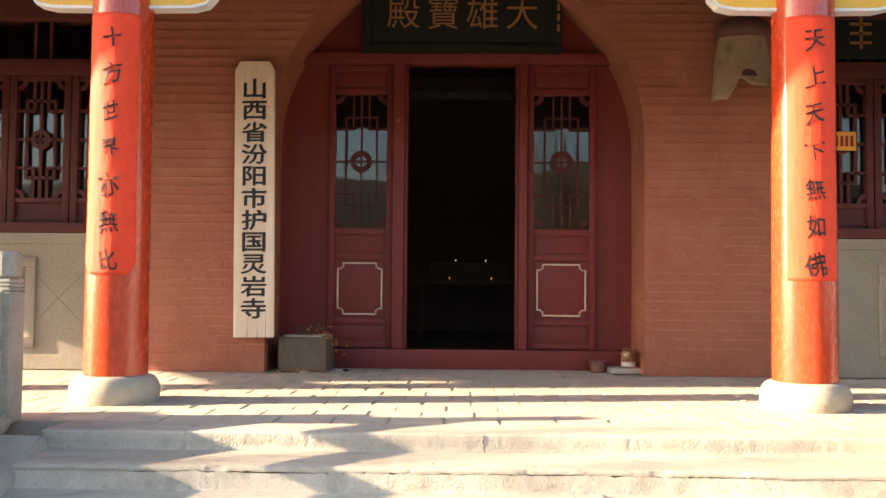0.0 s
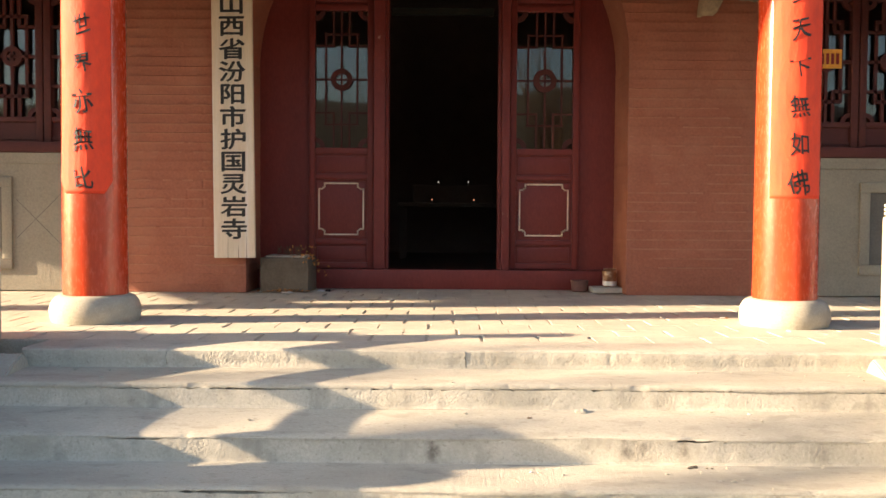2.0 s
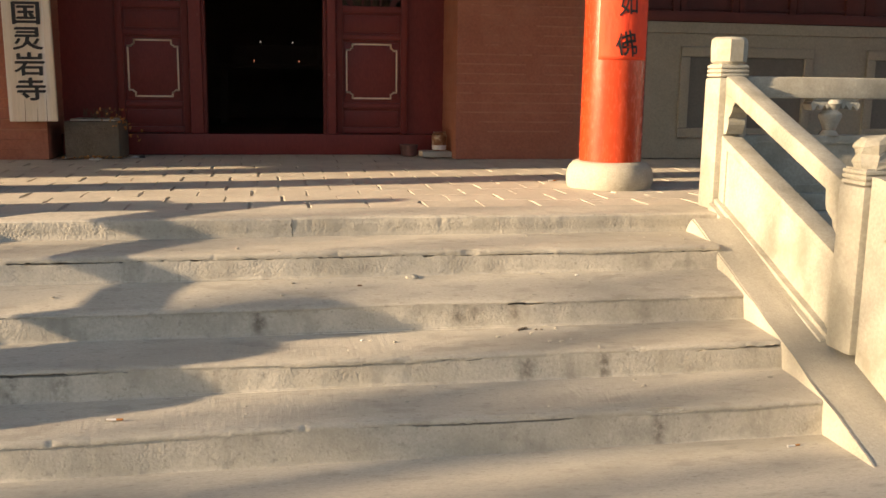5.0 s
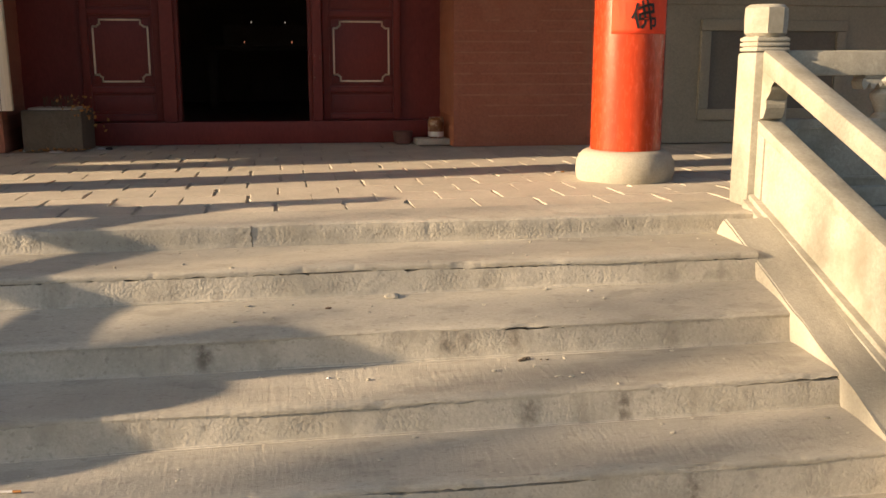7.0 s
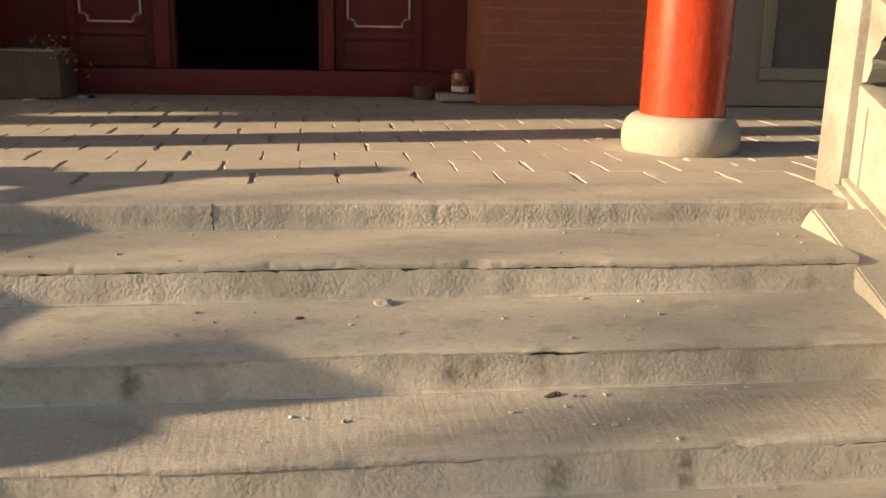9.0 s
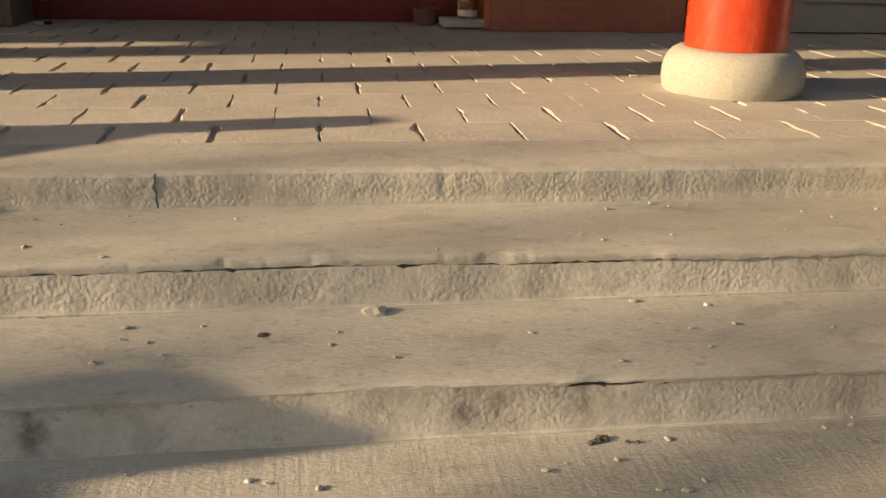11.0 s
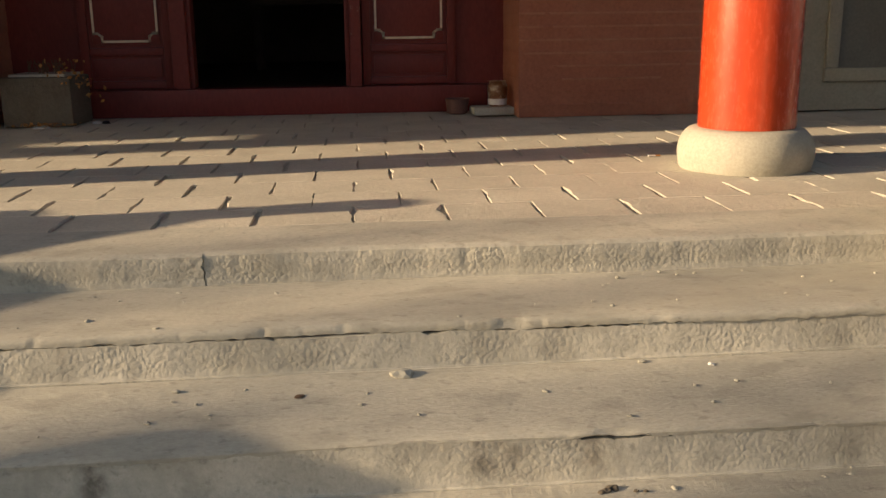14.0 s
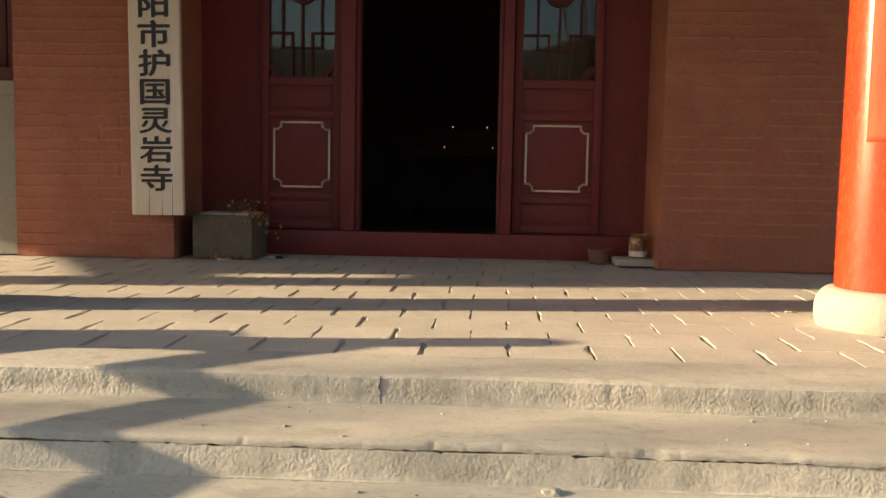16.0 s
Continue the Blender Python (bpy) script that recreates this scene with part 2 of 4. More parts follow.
M_HILL = material("dry hillside scrub", (0.05, 0.045, 0.028), (0.09, 0.075, 0.045), 0.2, 0.95, 0.3, 2.0)
M_ROOF = material("grey roof timber", (0.05, 0.026, 0.02), (0.075, 0.038, 0.028), 3, 0.85, 0.2, 40)
M_PLATE = material("orange plate enamel", (0.70, 0.30, 0.02), (0.76, 0.36, 0.04), 9, 0.5, 0.05, 60)
M_PLATEINK = plain("dark red plate ink", (0.25, 0.02, 0.01), 0.6)
M_LAMP = plain("small red candle lamp", (1.0, 0.36, 0.2), 0.5, emit=0.25)
M_PALELAMP = plain("small pale candle lamp", (1.0, 0.85, 0.75), 0.5, emit=0.2)
for mt, v in ((M_PLAQUE, 0.12), (M_DOOR, 0.25), (M_FRAME, 0.3), (M_WINDOWWOOD, 0.25)):
    mt.node_tree.nodes["Principled BSDF"].inputs["Specular IOR Level"].default_value = v
M_GLASS = bpy.data.materials.new("window glass")
M_GLASS.use_nodes = True
gn, gl = M_GLASS.node_tree.nodes, M_GLASS.node_tree.links
gt, gg, gm, gf = (gn.new(k) for k in ("ShaderNodeBsdfTransparent", "ShaderNodeBsdfGlossy", "ShaderNodeMixShader", "ShaderNodeFresnel"))
gt.inputs[0].default_value = (0.82, 0.86, 0.84, 1)
gg.inputs["Roughness"].default_value = 0.02
gf.inputs["IOR"].default_value = 1.55
gl.new(gf.outputs[0], gm.inputs[0])
gl.new(gt.outputs[0], gm.inputs[1])
gl.new(gg.outputs[0], gm.inputs[2])
gl.new(gm.outputs[0], gn["Material Output"].inputs[0])


# ---- building helpers ----
def box(bm, x0, x1, y0, y1, z0, z1, bevel=0.0):
    r = bmesh.ops.create_cube(bm, size=1.0)
    vs = r["verts"]
    for v in vs:
        v.co = Vector(((x0 + x1) / 2 + v.co.x * (x1 - x0), (y0 + y1) / 2 + v.co.y * (y1 - y0), (z0 + z1) / 2 + v.co.z * (z1 - z0)))
    if bevel:
        es = {e for v in vs for e in v.link_edges}
        bmesh.ops.bevel(bm, geom=list(es), offset=bevel, segments=2, affect='EDGES', profile=0.6)


def prism(bm, pts, axis, a, b):
    """A polygon given in the two other axes, drawn out along axis from a to b."""
    def at(p, t):
        return {"x": (t, p[0], p[1]), "y": (p[0], t, p[1]), "z": (p[0], p[1], t)}[axis]
    lo = [bm.verts.new(at(p, a)) for p in pts]
    hi = [bm.verts.new(at(p, b)) for p in pts]
    k = len(pts)
    bm.faces.new(lo)
    bm.faces.new(hi[::-1])
    for i in range(k):
        bm.faces.new((lo[i], lo[(i + 1) % k], hi[(i + 1) % k], hi[i]))


def lathe(bm, profile, seg=32, cx=0.0, cy=0.0, wobble=0.0):
    rings = []
    for r, z in profile:
        rings.append([bm.verts.new((cx + r * math.cos(2 * math.pi * i / seg), cy + r * math.sin(2 * math.pi * i / seg), z)) for i in range(seg)])
    for p, q in zip(rings, rings[1:]):
        for i in range(seg):
            bm.faces.new((p[i], p[(i + 1) % seg], q[(i + 1) % seg], q[i]))
    bm.faces.new(rings[0][::-1])
    bm.faces.new(rings[-1])
    if wobble:
        for ring in rings:
            for v in ring:
                v.co += noise.noise_vector(v.co * 9) * wobble


def mesh_of(name, bm, mat, smooth=False):
    bmesh.ops.recalc_face_normals(bm, faces=bm.faces)
    me = bpy.data.meshes.new(name)
    bm.to_mesh(me)
    bm.free()
    me.materials.append(mat)
    if smooth:
        for p in me.polygons:
            p.use_smooth = True
        me.set_sharp_from_angle(angle=radians(38))
    return me


def part(name, bm, mat, parent, label="", smooth=False):
    ob = new(name, mesh_of(name, bm, mat, smooth))
    ob.parent = parent
    return tagged(ob, label) if label else ob


def solid(name, bm, mat, label="", category="", group="", kind="", smooth=False):
    return tagged(new(name, mesh_of(name, bm, mat, smooth)), label, category, group, kind)


def thing(name, label, category, group="", kind=""):
    return tagged(new(name), label, category, group, kind)


def B():
    return bmesh.new()


def lettering(text, size, fat=0.0, thick=0.002):
    """A mesh of one character, centred, in the x z plane, facing -y."""
    cu = bpy.data.curves.new("lettering", 'FONT')
    cu.body, cu.size, cu.extrude, cu.offset = text, size, thick, fat
    cu.align_x, cu.align_y = 'CENTER', 'CENTER'
    cu.resolution_u = 4
    ob = new("lettering", cu)
    me = bpy.data.meshes.new_from_object(ob.evaluated_get(bpy.context.evaluated_depsgraph_get()))
    bpy.data.objects.remove(ob)
    xs = [v.co.x for v in me.vertices] or [0]
    ys = [v.co.y for v in me.vertices] or [0]
    mid = Vector(((min(xs) + max(xs)) / 2, (min(ys) + max(ys)) / 2, 0))
    for v in me.vertices:
        c = v.co - mid
        v.co = (c.x, -c.z, c.y)
    return me


def letter_part(me, mat, parent, loc, wide=1.0, high=1.0, shear=0.0, bend=0.0, brush=0.0):
    for v in me.vertices:
        if brush:
            w = noise.noise_vector(Vector((v.co.x * 8, v.co.z * 8, loc[2] * 7))) * brush
            v.co.x, v.co.z = v.co.x + w.x, v.co.z + w.z
        x, y, z = v.co.x * wide + shear * v.co.z, v.co.y, v.co.z * high + (0.16 * v.co.x if brush else 0)
        if bend:
            f, r = x / bend, bend - y
            v.co = (r * math.sin(f) + loc[0], -r * math.cos(f) + loc[1], z + loc[2])
        else:
            v.co = (x + loc[0], y + loc[1], z + loc[2])
    me.materials.append(mat)
    ob = new("lettering", me)
    ob.parent = parent
    return ob


# ---- ground ----
bm = B()
N = 60
for i in range(N + 1):
    for j in range(N + 1):
        u, v = i / N * 2 - 1, j / N * 2 - 1
        x, y = 150 * u * abs(u) ** 1.6, -6 + 150 * v * abs(v) ** 1.6
        bm.verts.new((x, y, -0.678 + 0.005 * noise.noise(Vector((x, y, 0)) * 0.8)))
bm.verts.ensure_lookup_table()
for i in range(N):
    for j in range(N):
        a = i * (N + 1) + j
        bm.faces.new([bm.verts[k] for k in (a, a + N + 1, a + N + 2, a + 1)])
solid("ground", bm, M_GROUND, "dusty pale courtyard paving", "ground", kind="structure", smooth=True)

# plain wall and hillside that close the courtyard behind the camera
bm = B()
box(bm, -30, 30, -24.3, -24, -0.67, 2.2, 0.03)
solid("wall_south", bm, M_DADO, "plain grey courtyard wall", "wall", kind="structure")
bm = B()
hill = {}
for i in range(61):
    for j in range(9):
        x, v = -90 + 3 * i, j / 8
        h = 11.5 + 3.0 * noise.noise(Vector((x * 0.03, 1, 0))) + 1.3 * noise.noise(Vector((x * 0.15, 2, 0)))
        hill[i, j] = bm.verts.new((x, -45 - 35 * v, -0.8 + h * math.sin(v * math.pi / 2)))
for i in range(60):
    for j in range(8):
        bm.faces.new((hill[i, j], hill[i + 1, j], hill[i + 1, j + 1], hill[i, j + 1]))
solid("backdrop", bm, M_HILL, "dry brown hillside beyond the courtyard", "hill", kind="structure", smooth=True)

# swept landing at the foot of the steps
bm = B()
box(bm, -2.6, 2.9, -5.9, -4.5, -0.74, -0.667, 0.008)
solid("pavement", bm, M_STEP, "dusty pale concrete landing below the steps", "pavement", kind="structure")

CX = 0.08            # middle of the front
SX0, SX1 = -1.93, 2.19   # steps, from side to side

# ---- platform and steps ----
bm = B()
box(bm, -7.9, 8.1, -2.9, 8.2, -0.69, -0.0095)
solid("platform", bm, M_JOINT, "raised stone terrace of the hall", "platform", kind="structure")
bm = B()
box(bm, -7.9, SX0 - 0.45, -3.2, -2.9, -0.67, -0.012, 0.01)
box(bm, SX1 + 0.45, 8.1, -3.2, -2.9, -0.67, -0.012, 0.01)
solid("platform_edge", bm, M_STONE, "grey stone terrace edge", "platform", kind="structure")


def step_mesh(x0, x1, prof, seed, rough=0.006, lower=(), upper=(), split=0.0):
    """A stone drawn out along x from a profile of (y, z, wear), with worn and broken edges; lower, upper: the profile's points on its broken lower or upper edge."""
    bm = B()
    n = max(8, int((x1 - x0) / 0.0085))
    rows = []
    for i in range(n + 1):
        x = x0 + (x1 - x0) * i / n
        big = noise.noise(Vector((x * 0.9, seed, 0.0))) * 0.007
        chip0 = max(0.0, noise.noise(Vector((x * 5.5, seed * 3, 7))) - 0.36) * 0.03 + max(0.0, noise.noise(Vector((x * 21, seed * 5, 2))) - 0.4) * 0.015
        row = []
        for k, (y, z, w) in enumerate(prof):
            q = Vector((x * 24, y * 26 + seed, z * 30))
            d = (noise.noise(q * 0.3) + 0.5 * noise.noise(q * 0.8)) * rough * w
            chip = chip0 * w * (0.3 if seed > 15 else 0.75) if w > 1 else 0.0
            if k in lower:
                z += 0.005 * noise.noise(Vector((x * 2.6, seed, 1))) + 0.005 * noise.noise(Vector((x * 17, seed, 4))) + 0.004 * noise.noise(Vector((x * 47, seed, 8)))
            if k in upper:
                gap = max(0.0, noise.noise(Vector((x * 2.1, seed, 9))) + 0.1 + split) * 0.02 + max(0.0, noise.noise(Vector((x * 13, seed, 6))) - 0.15) * 0.012 + max(0.0, noise.noise(Vector((x * 41, seed, 2))) - 0.1) * 0.009
                z += 0.016 - min(gap, 0.0195 + 0.003 * noise.noise(Vector((x * 38, seed, 3))) + 0.002 * noise.noise(Vector((x * 6, seed, 5))))
            live = 1 if w > 0 else 0
            xe = x
            if w > 0.2 and seed > 15 and i in (0, n):
                xe += 0.016 * noise.noise(Vector((y * 12, z * 42, round(x, 1) + 5)))
                if z > -0.004:
                    xe += 0.0016 if i else -0.0016
            row.append(bm.verts.new((xe, y - d + chip + big * live, z + d * 0.35 - chip * 0.6 + big * 0.7 * live)))
        rows.append(row)
    for a, b in zip(rows, rows[1:]):
        for k in range(len(prof) - 1):
            bm.faces.new((a[k], a[k + 1], b[k + 1], b[k]))
    bm.faces.new(rows[0])
    bm.faces.new(rows[-1][::-1])
    return bm


def tread_profile(yb, zb, yn, zn, zf, lip):
    p = [(yb + 0.05, zn - lip - 0.03, 0), (yb + 0.05, zb, 0)]
    for k in range(1, 9):
        p.append((yb + (yn + 0.012 - yb) * k / 9, zb + (zn - zb) * (k / 9) ** 1.4, 0.35))
    return p + [(yn + 0.012, zn - 0.001, 0.8), (yn + 0.003, zn - 0.007, 1.5), (yn, zn - lip * 0.6, 1.3), (yn + 0.001, zn - lip, 0.8), (yn + 0.03, zn - lip, 0)]


def riser_profile(yb, zb, yn, zn, zf, lip):
    zt = zn - lip - 0.0035
    p = [(yn + 0.03, zt, 0), (yn + 0.0015, zt, 0.7)]
    for k in range(1, 7):
        p.append((yn + 0.0015 - 0.0021 * k, zt + (zf + 0.012 - zt) * k / 6, 1.0))
    return p + [(yn - 0.0145, zf + 0.003, 0.7), (yn - 0.019, zf + 0.0005, 0.3), (yn - 0.021, zf - 0.03, 0)]


STEPS = [  # back y, back z, nosing y, nosing z, foot z, lip
    (-3.231, -0.088, -3.585, -0.100, -0.208, 0.024),
    (-3.585, -0.208, -3.868, -0.268, -0.380, 0.018),
    (-3.868, -0.380, -4.200, -0.395, -0.505, 0.020),
    (-4.200, -0.505, -4.520, -0.532, -0.670, 0.022),
]
for k, s in enumerate(STEPS):
    st = thing("stair_step", "worn dusty concrete stair step with cracked nosing", "step", "steps of the stair")
    tr = tread_profile(*s)
    part("tread", step_mesh(SX0, SX1, tr, 3.7 * k + 1, 0.0018, (len(tr) - 2, len(tr) - 1)), M_STEP if k < 2 else M_BROOM, st, "dusty worn tread slab with a broken edge", smooth=True)
    part("riser", step_mesh(SX0, SX1, riser_profile(*s), 5.1 * k + 2, 0.0022, (), (0, 1), (0.62, 0.12, 0.3, 0.3)[k]), M_RISER, st, "rough stained riser", smooth=True)
# edge slabs of the terrace, with open joints between them
for x0, x1, sd in ((SX0 - 0.02, -1.25, 20), (-1.247, 0.2185, 23), (0.2215, SX1 + 0.24, 26)):
    pr = [(-2.898, -0.09, 0), (-2.898, 0.0, 0), (-2.95, 0.001, 0.4), (-3.04, 0.002, 0.6), (-3.13, 0.001, 0.7), (-3.19, 0.0, 0.8), (-3.218, -0.001, 1.0), (-3.229, -0.008, 1.5),
          (-3.231, -0.02, 1.3), (-3.232, -0.035, 1.2), (-3.232, -0.05, 1.2), (-3.231, -0.065, 1.1), (-3.233, -0.078, 0.9), (-3.237, -0.09, 0.3), (-3.237, -0.15, 0)]
    solid("edge_stone", step_mesh(x0, x1, pr, sd, 0.0025), M_EDGE, "rough dressed stone slab along the terrace edge", "stone slab", "edge stones of the terrace", smooth=True)


# ---- stair side: stringer and balustrade ----
SLOPE = 0.428


def newel(height=0.88, broken=False):
    t = thing("newel_post", "weathered white stone newel post with a broken crumbling head" if broken else "weathered white stone newel post with faceted block head", "post", "newel posts of the balustrade")
    bm = B()
    h = height - 0.205
    box(bm, -0.084, 0.084, -0.084, 0.084, 0, h, 0.018)
    part("shaft", bm, M_WHITE, t, smooth=True)
    bm = B()
    for k in range(3):
        z = h + 0.004 + k * 0.021
        box(bm, -0.078, 0.078, -0.078, 0.078, z, z + 0.017, 0.006)
        box(bm, -0.068, 0.068, -0.068, 0.068, z + 0.015, z + 0.023)
    part("neck", bm, M_WHITE, t, smooth=True)
    bm = B()
    if broken:
        pro = [(0.070, h + 0.066), (0.074, h + 0.078), (0.072, h + 0.095), (0.062, h + 0.115), (0.064, h + 0.135), (0.070, h + 0.155), (0.064, h + 0.175), (0.048, h + 0.19)]
    else:
        pro = [(0.068, h + 0.066), (0.082, h + 0.082), (0.085, h + 0.15), (0.083, h + 0.188), (0.074, h + 0.198), (0.066, h + 0.205)]
    rings = []
    for r, z in pro:
        c = r * 0.42
        rings.append([bm.verts.new((x, y, z + (0.016 if broken else 0.004) * noise.noise(Vector((x, y, z)) * 40))) for x, y in
                      ((r, -c), (r, c), (c, r), (-c, r), (-r, c), (-r, -c), (-c, -r), (c, -r))])
    for p, q in zip(rings, rings[1:]):
        for i in range(8):
            bm.faces.new((p[i], p[(i + 1) % 8], q[(i + 1) % 8], q[i]))
    bm.faces.new(rings[0][::-1])
    bm.faces.new(rings[-1])
    if broken:
        for v in bm.verts:
            v.co += noise.noise_vector(v.co * 25) * 0.012
    part("head", bm, M_WHITE, t, "crumbling lump of broken carved head" if broken else "chipped block head with cut corners", smooth=not broken)
    return t


def slanted(bm, x0, x1, y0, y1, z0, z1, slope, bevel=0.0):
    """A bar from y0 (upper end) to y1 (lower end), z0..z1 its heights at y0, sinking by slope."""
    d = (y0 - y1) * slope
    k0 = len(bm.verts)
    box(bm, x0, x1, y1, y0, z0, z1, bevel)
    bm.verts.ensure_lookup_table()
    for v in bm.verts[k0:]:
        v.co.z -= (y0 - v.co.y) * slope


def vase_support(parent, x, y, z0, z1):
    """A small stone vase under the handrail, with a scrolled cloud head."""
    h = z1 - z0
    bm = B()
    lathe(bm, [(0.052, z0), (0.046, z0 + h * 0.06), (0.032, z0 + h * 0.14), (0.046, z0 + h * 0.34), (0.060, z0 + h * 0.50), (0.058, z0 + h * 0.58), (0.036, z0 + h * 0.68), (0.042, z0 + h * 0.74), (0.062, z0 + h * 0.86), (0.058, z1 - 0.006)], 20, x, y)
    vase = part("vase_support", bm, M_WHITE, parent, "carved vase support with scrolled head", smooth=True)
    bm = B()
    box(bm, x - 0.13, x + 0.13, y - 0.045, y + 0.045, z1 - 0.012, z1, 0.004)
    part("cap", bm, M_WHITE, vase)
    for s in (-1, 1):
        bm = B()
        pts = [(x + s * 0.03, z1 - 0.014), (x + s * 0.132, z1 - 0.014)]
        for k in range(25):
            f = k / 24
            bulge = abs(math.sin(f * math.pi * 2.5))
            pts.append((x + s * (0.142 - 0.105 * f + 0.006 * bulge), z1 - 0.03 - (0.034 - 0.012 * abs(f - 0.2)) * bulge))
        prism(bm, pts, "y", y - 0.041, y + 0.041)
        part("scroll", bm, M_WHITE, vase)


def stair_side(cx):
    """Sloping stringer, its newels, panel and handrail, round the line x = cx."""
    s = 1 if cx > 0 else -1
    edge = SX1 if cx > 0 else SX0
    xa, xb = sorted((edge - s * 0.012, cx + s * 0.24))
    bm = B()
    y0, z0 = -3.30, -0.012
    y1 = -4.93
    prism(bm, [(-3.236, -0.67), (-3.236, -0.085), (-3.262, -0.045), (y0, z0), (y1, z0 - (y0 - y1) * SLOPE), (y1, -0.67)], "x", xa, xb)
    bmesh.ops.bevel(bm, geom=list(bm.edges), offset=0.008, segments=2, affect='EDGES')
    bmesh.ops.subdivide_edges(bm, edges=[e for e in bm.edges if e.calc_length() > 0.3], cuts=24, use_grid_fill=True)
    for v in bm.verts:
        if v.co.z > -0.66:
            q = v.co * 7
            v.co += noise.noise_vector(q) * 0.006 + noise.noise_vector(q * 3) * 0.003
    bmesh.ops.triangulate(bm, faces=[f for f in bm.faces if len(f.verts) > 4])
    solid("stair_stringer", bm, M_STONE, "sloping dusty stone stringer beside the steps", "stringer", "stair stringers", smooth=True)
    bal = thing("stair_balustrade", "sloping white stone balustrade panel and handrail", "balustrade", "balustrades of the terrace")
    x0, x1 = cx - 0.055, cx + 0.055
    ya, yb = -3.124, -4.206
    bm = B()
    slanted(bm, x0 - 0.05, x1 + 0.05, ya, yb, 0.0, 0.040, 0.40, 0.008)
    slanted(bm, x0 - 0.022, x1 + 0.022, ya, yb, 0.036, 0.062, 0.40, 0.008)
    part("base_rail", bm, M_WHITE, bal, smooth=True)
    bm = B()
    slanted(bm, x0 + 0.012, x1 - 0.012, ya, yb, 0.05, 0.36, 0.40)
    part("panel", bm, M_WHITE, bal, "stained flat stone panel")
    bm = B()
    slanted(bm, x0, x1, ya, yb, 0.335, 0.385, 0.40, 0.008)
    for yy in (ya - 0.03, yb + 0.03):
        slanted(bm, x0 + 0.004, x1 - 0.004, yy + 0.03, yy - 0.03, 0.055 - (ya - yy - 0.03) * 0.40, 0.345 - (ya - yy - 0.03) * 0.40, 0.40, 0.005)
    part("panel_frame", bm, M_WHITE, bal, smooth=True)
    bm = B()
    slanted(bm, cx - 0.052, cx + 0.052, ya, yb, 0.595, 0.687, 0.40, 0.014)
    part("handrail", bm, M_WHITE, bal, smooth=True)
    # scrolled cloud bracket against each newel
    for yy, sg in ((ya, -1), (yb, 1)):
        bm = B()
        zt = 0.605 - (ya - yy) * 0.40
        pts = [(yy, zt - 0.215)]
        for a in range(13):
            f = a / 12
            bulge = 0.014 * abs(math.sin(f * math.pi * 3))
            pts.append((yy + sg * (0.028 + 0.11 * f ** 1.8 + bulge), zt - 0.21 + 0.19 * f ** 0.8))
        pts += [(yy + sg * 0.145, zt + sg * 0.058), (yy, zt)]
        prism(bm, pts, "x", cx - 0.045, cx + 0.045)
        part("scroll_bracket", bm, M_WHITE, bal)
    return bal


def terrace_side(x0, x1):
    """Level balustrade along the terrace edge between two newels."""
    t = thing("terrace_balustrade", "level white stone balustrade along the terrace edge", "balustrade", "balustrades of the terrace")
    y = -3.04
    bm = B()
    box(bm, x0, x1, y - 0.075, y + 0.075, -0.012, 0.08, 0.012)
    part("base_rail", bm, M_WHITE, t, smooth=True)
    bm = B()
    box(bm, x0, x1, y - 0.04, y + 0.04, 0.075, 0.385, 0.01)
    part("panel", bm, M_WHITE, t, smooth=True)
    bm = B()
    pts_o = [(x0 + 0.05, 0.12), (x1 - 0.05, 0.12), (x1 - 0.05, 0.31), (x1 - 0.09, 0.345), (x0 + 0.09, 0.345), (x0 + 0.05, 0.31)]
    for (ax, az), (bx, bz) in zip(pts_o, pts_o[1:] + pts_o[:1]):
        d = Vector((bx - ax, 0, bz - az)).normalized() * 0.006
        nx, nz = -d.z, d.x
        prism(bm, [(ax - nx, az - nz), (bx - nx, bz - nz), (bx + nx, bz + nz), (ax + nx, az + nz)], "y", y - 0.048, y - 0.038)
    part("panel_moulding", bm, M_WHITE, t)
    bm = B()
    box(bm, x0, x1, y - 0.055, y + 0.055, 0.575, 0.685, 0.014)
    part("handrail", bm, M_WHITE, t, smooth=True)
    vase_support(t, (x0 + x1) / 2, y, 0.383, 0.577)
    return t


NR, NL = 2.452, -2.265


def drum_stone(x):
    """Scrolled end stone below the lowest newel, falling away down the stringer."""
    t = thing("drum_stone", "weathered white stone scroll ending the stair balustrade", "end stone", "end stones of the balustrades")
    pts = [(-4.376, -0.44), (-4.376, 0.30)]
    pts += [(-4.40 - 0.14 * math.sin(radians(a)), 0.20 + 0.10 * math.cos(radians(a))) for a in range(0, 100, 12)]
    pts += [(-4.56 - 0.10 * math.sin(radians(a)), 0.02 + 0.08 * math.cos(radians(a))) for a in range(20, 100, 12)]
    pts += [(-4.70, -0.16), (-4.74, -0.30), (-4.80, -0.42), (-4.82, -0.625)]
    bm = B()
    prism(bm, pts, "x", x - 0.055, x + 0.055)
    body = part("body", bm, M_WHITE, t)
    for cy, cz, r in ((-4.47, 0.14, 0.075), (-4.60, -0.10, 0.06)):
        bm = B()
        prism(bm, [(cy + r * math.cos(a * math.pi / 12), cz + r * math.sin(a * math.pi / 12)) for a in range(24)], "x", x - 0.065, x + 0.065)
        part("scroll", bm, M_WHITE, body, "round carved scroll boss")
    return t


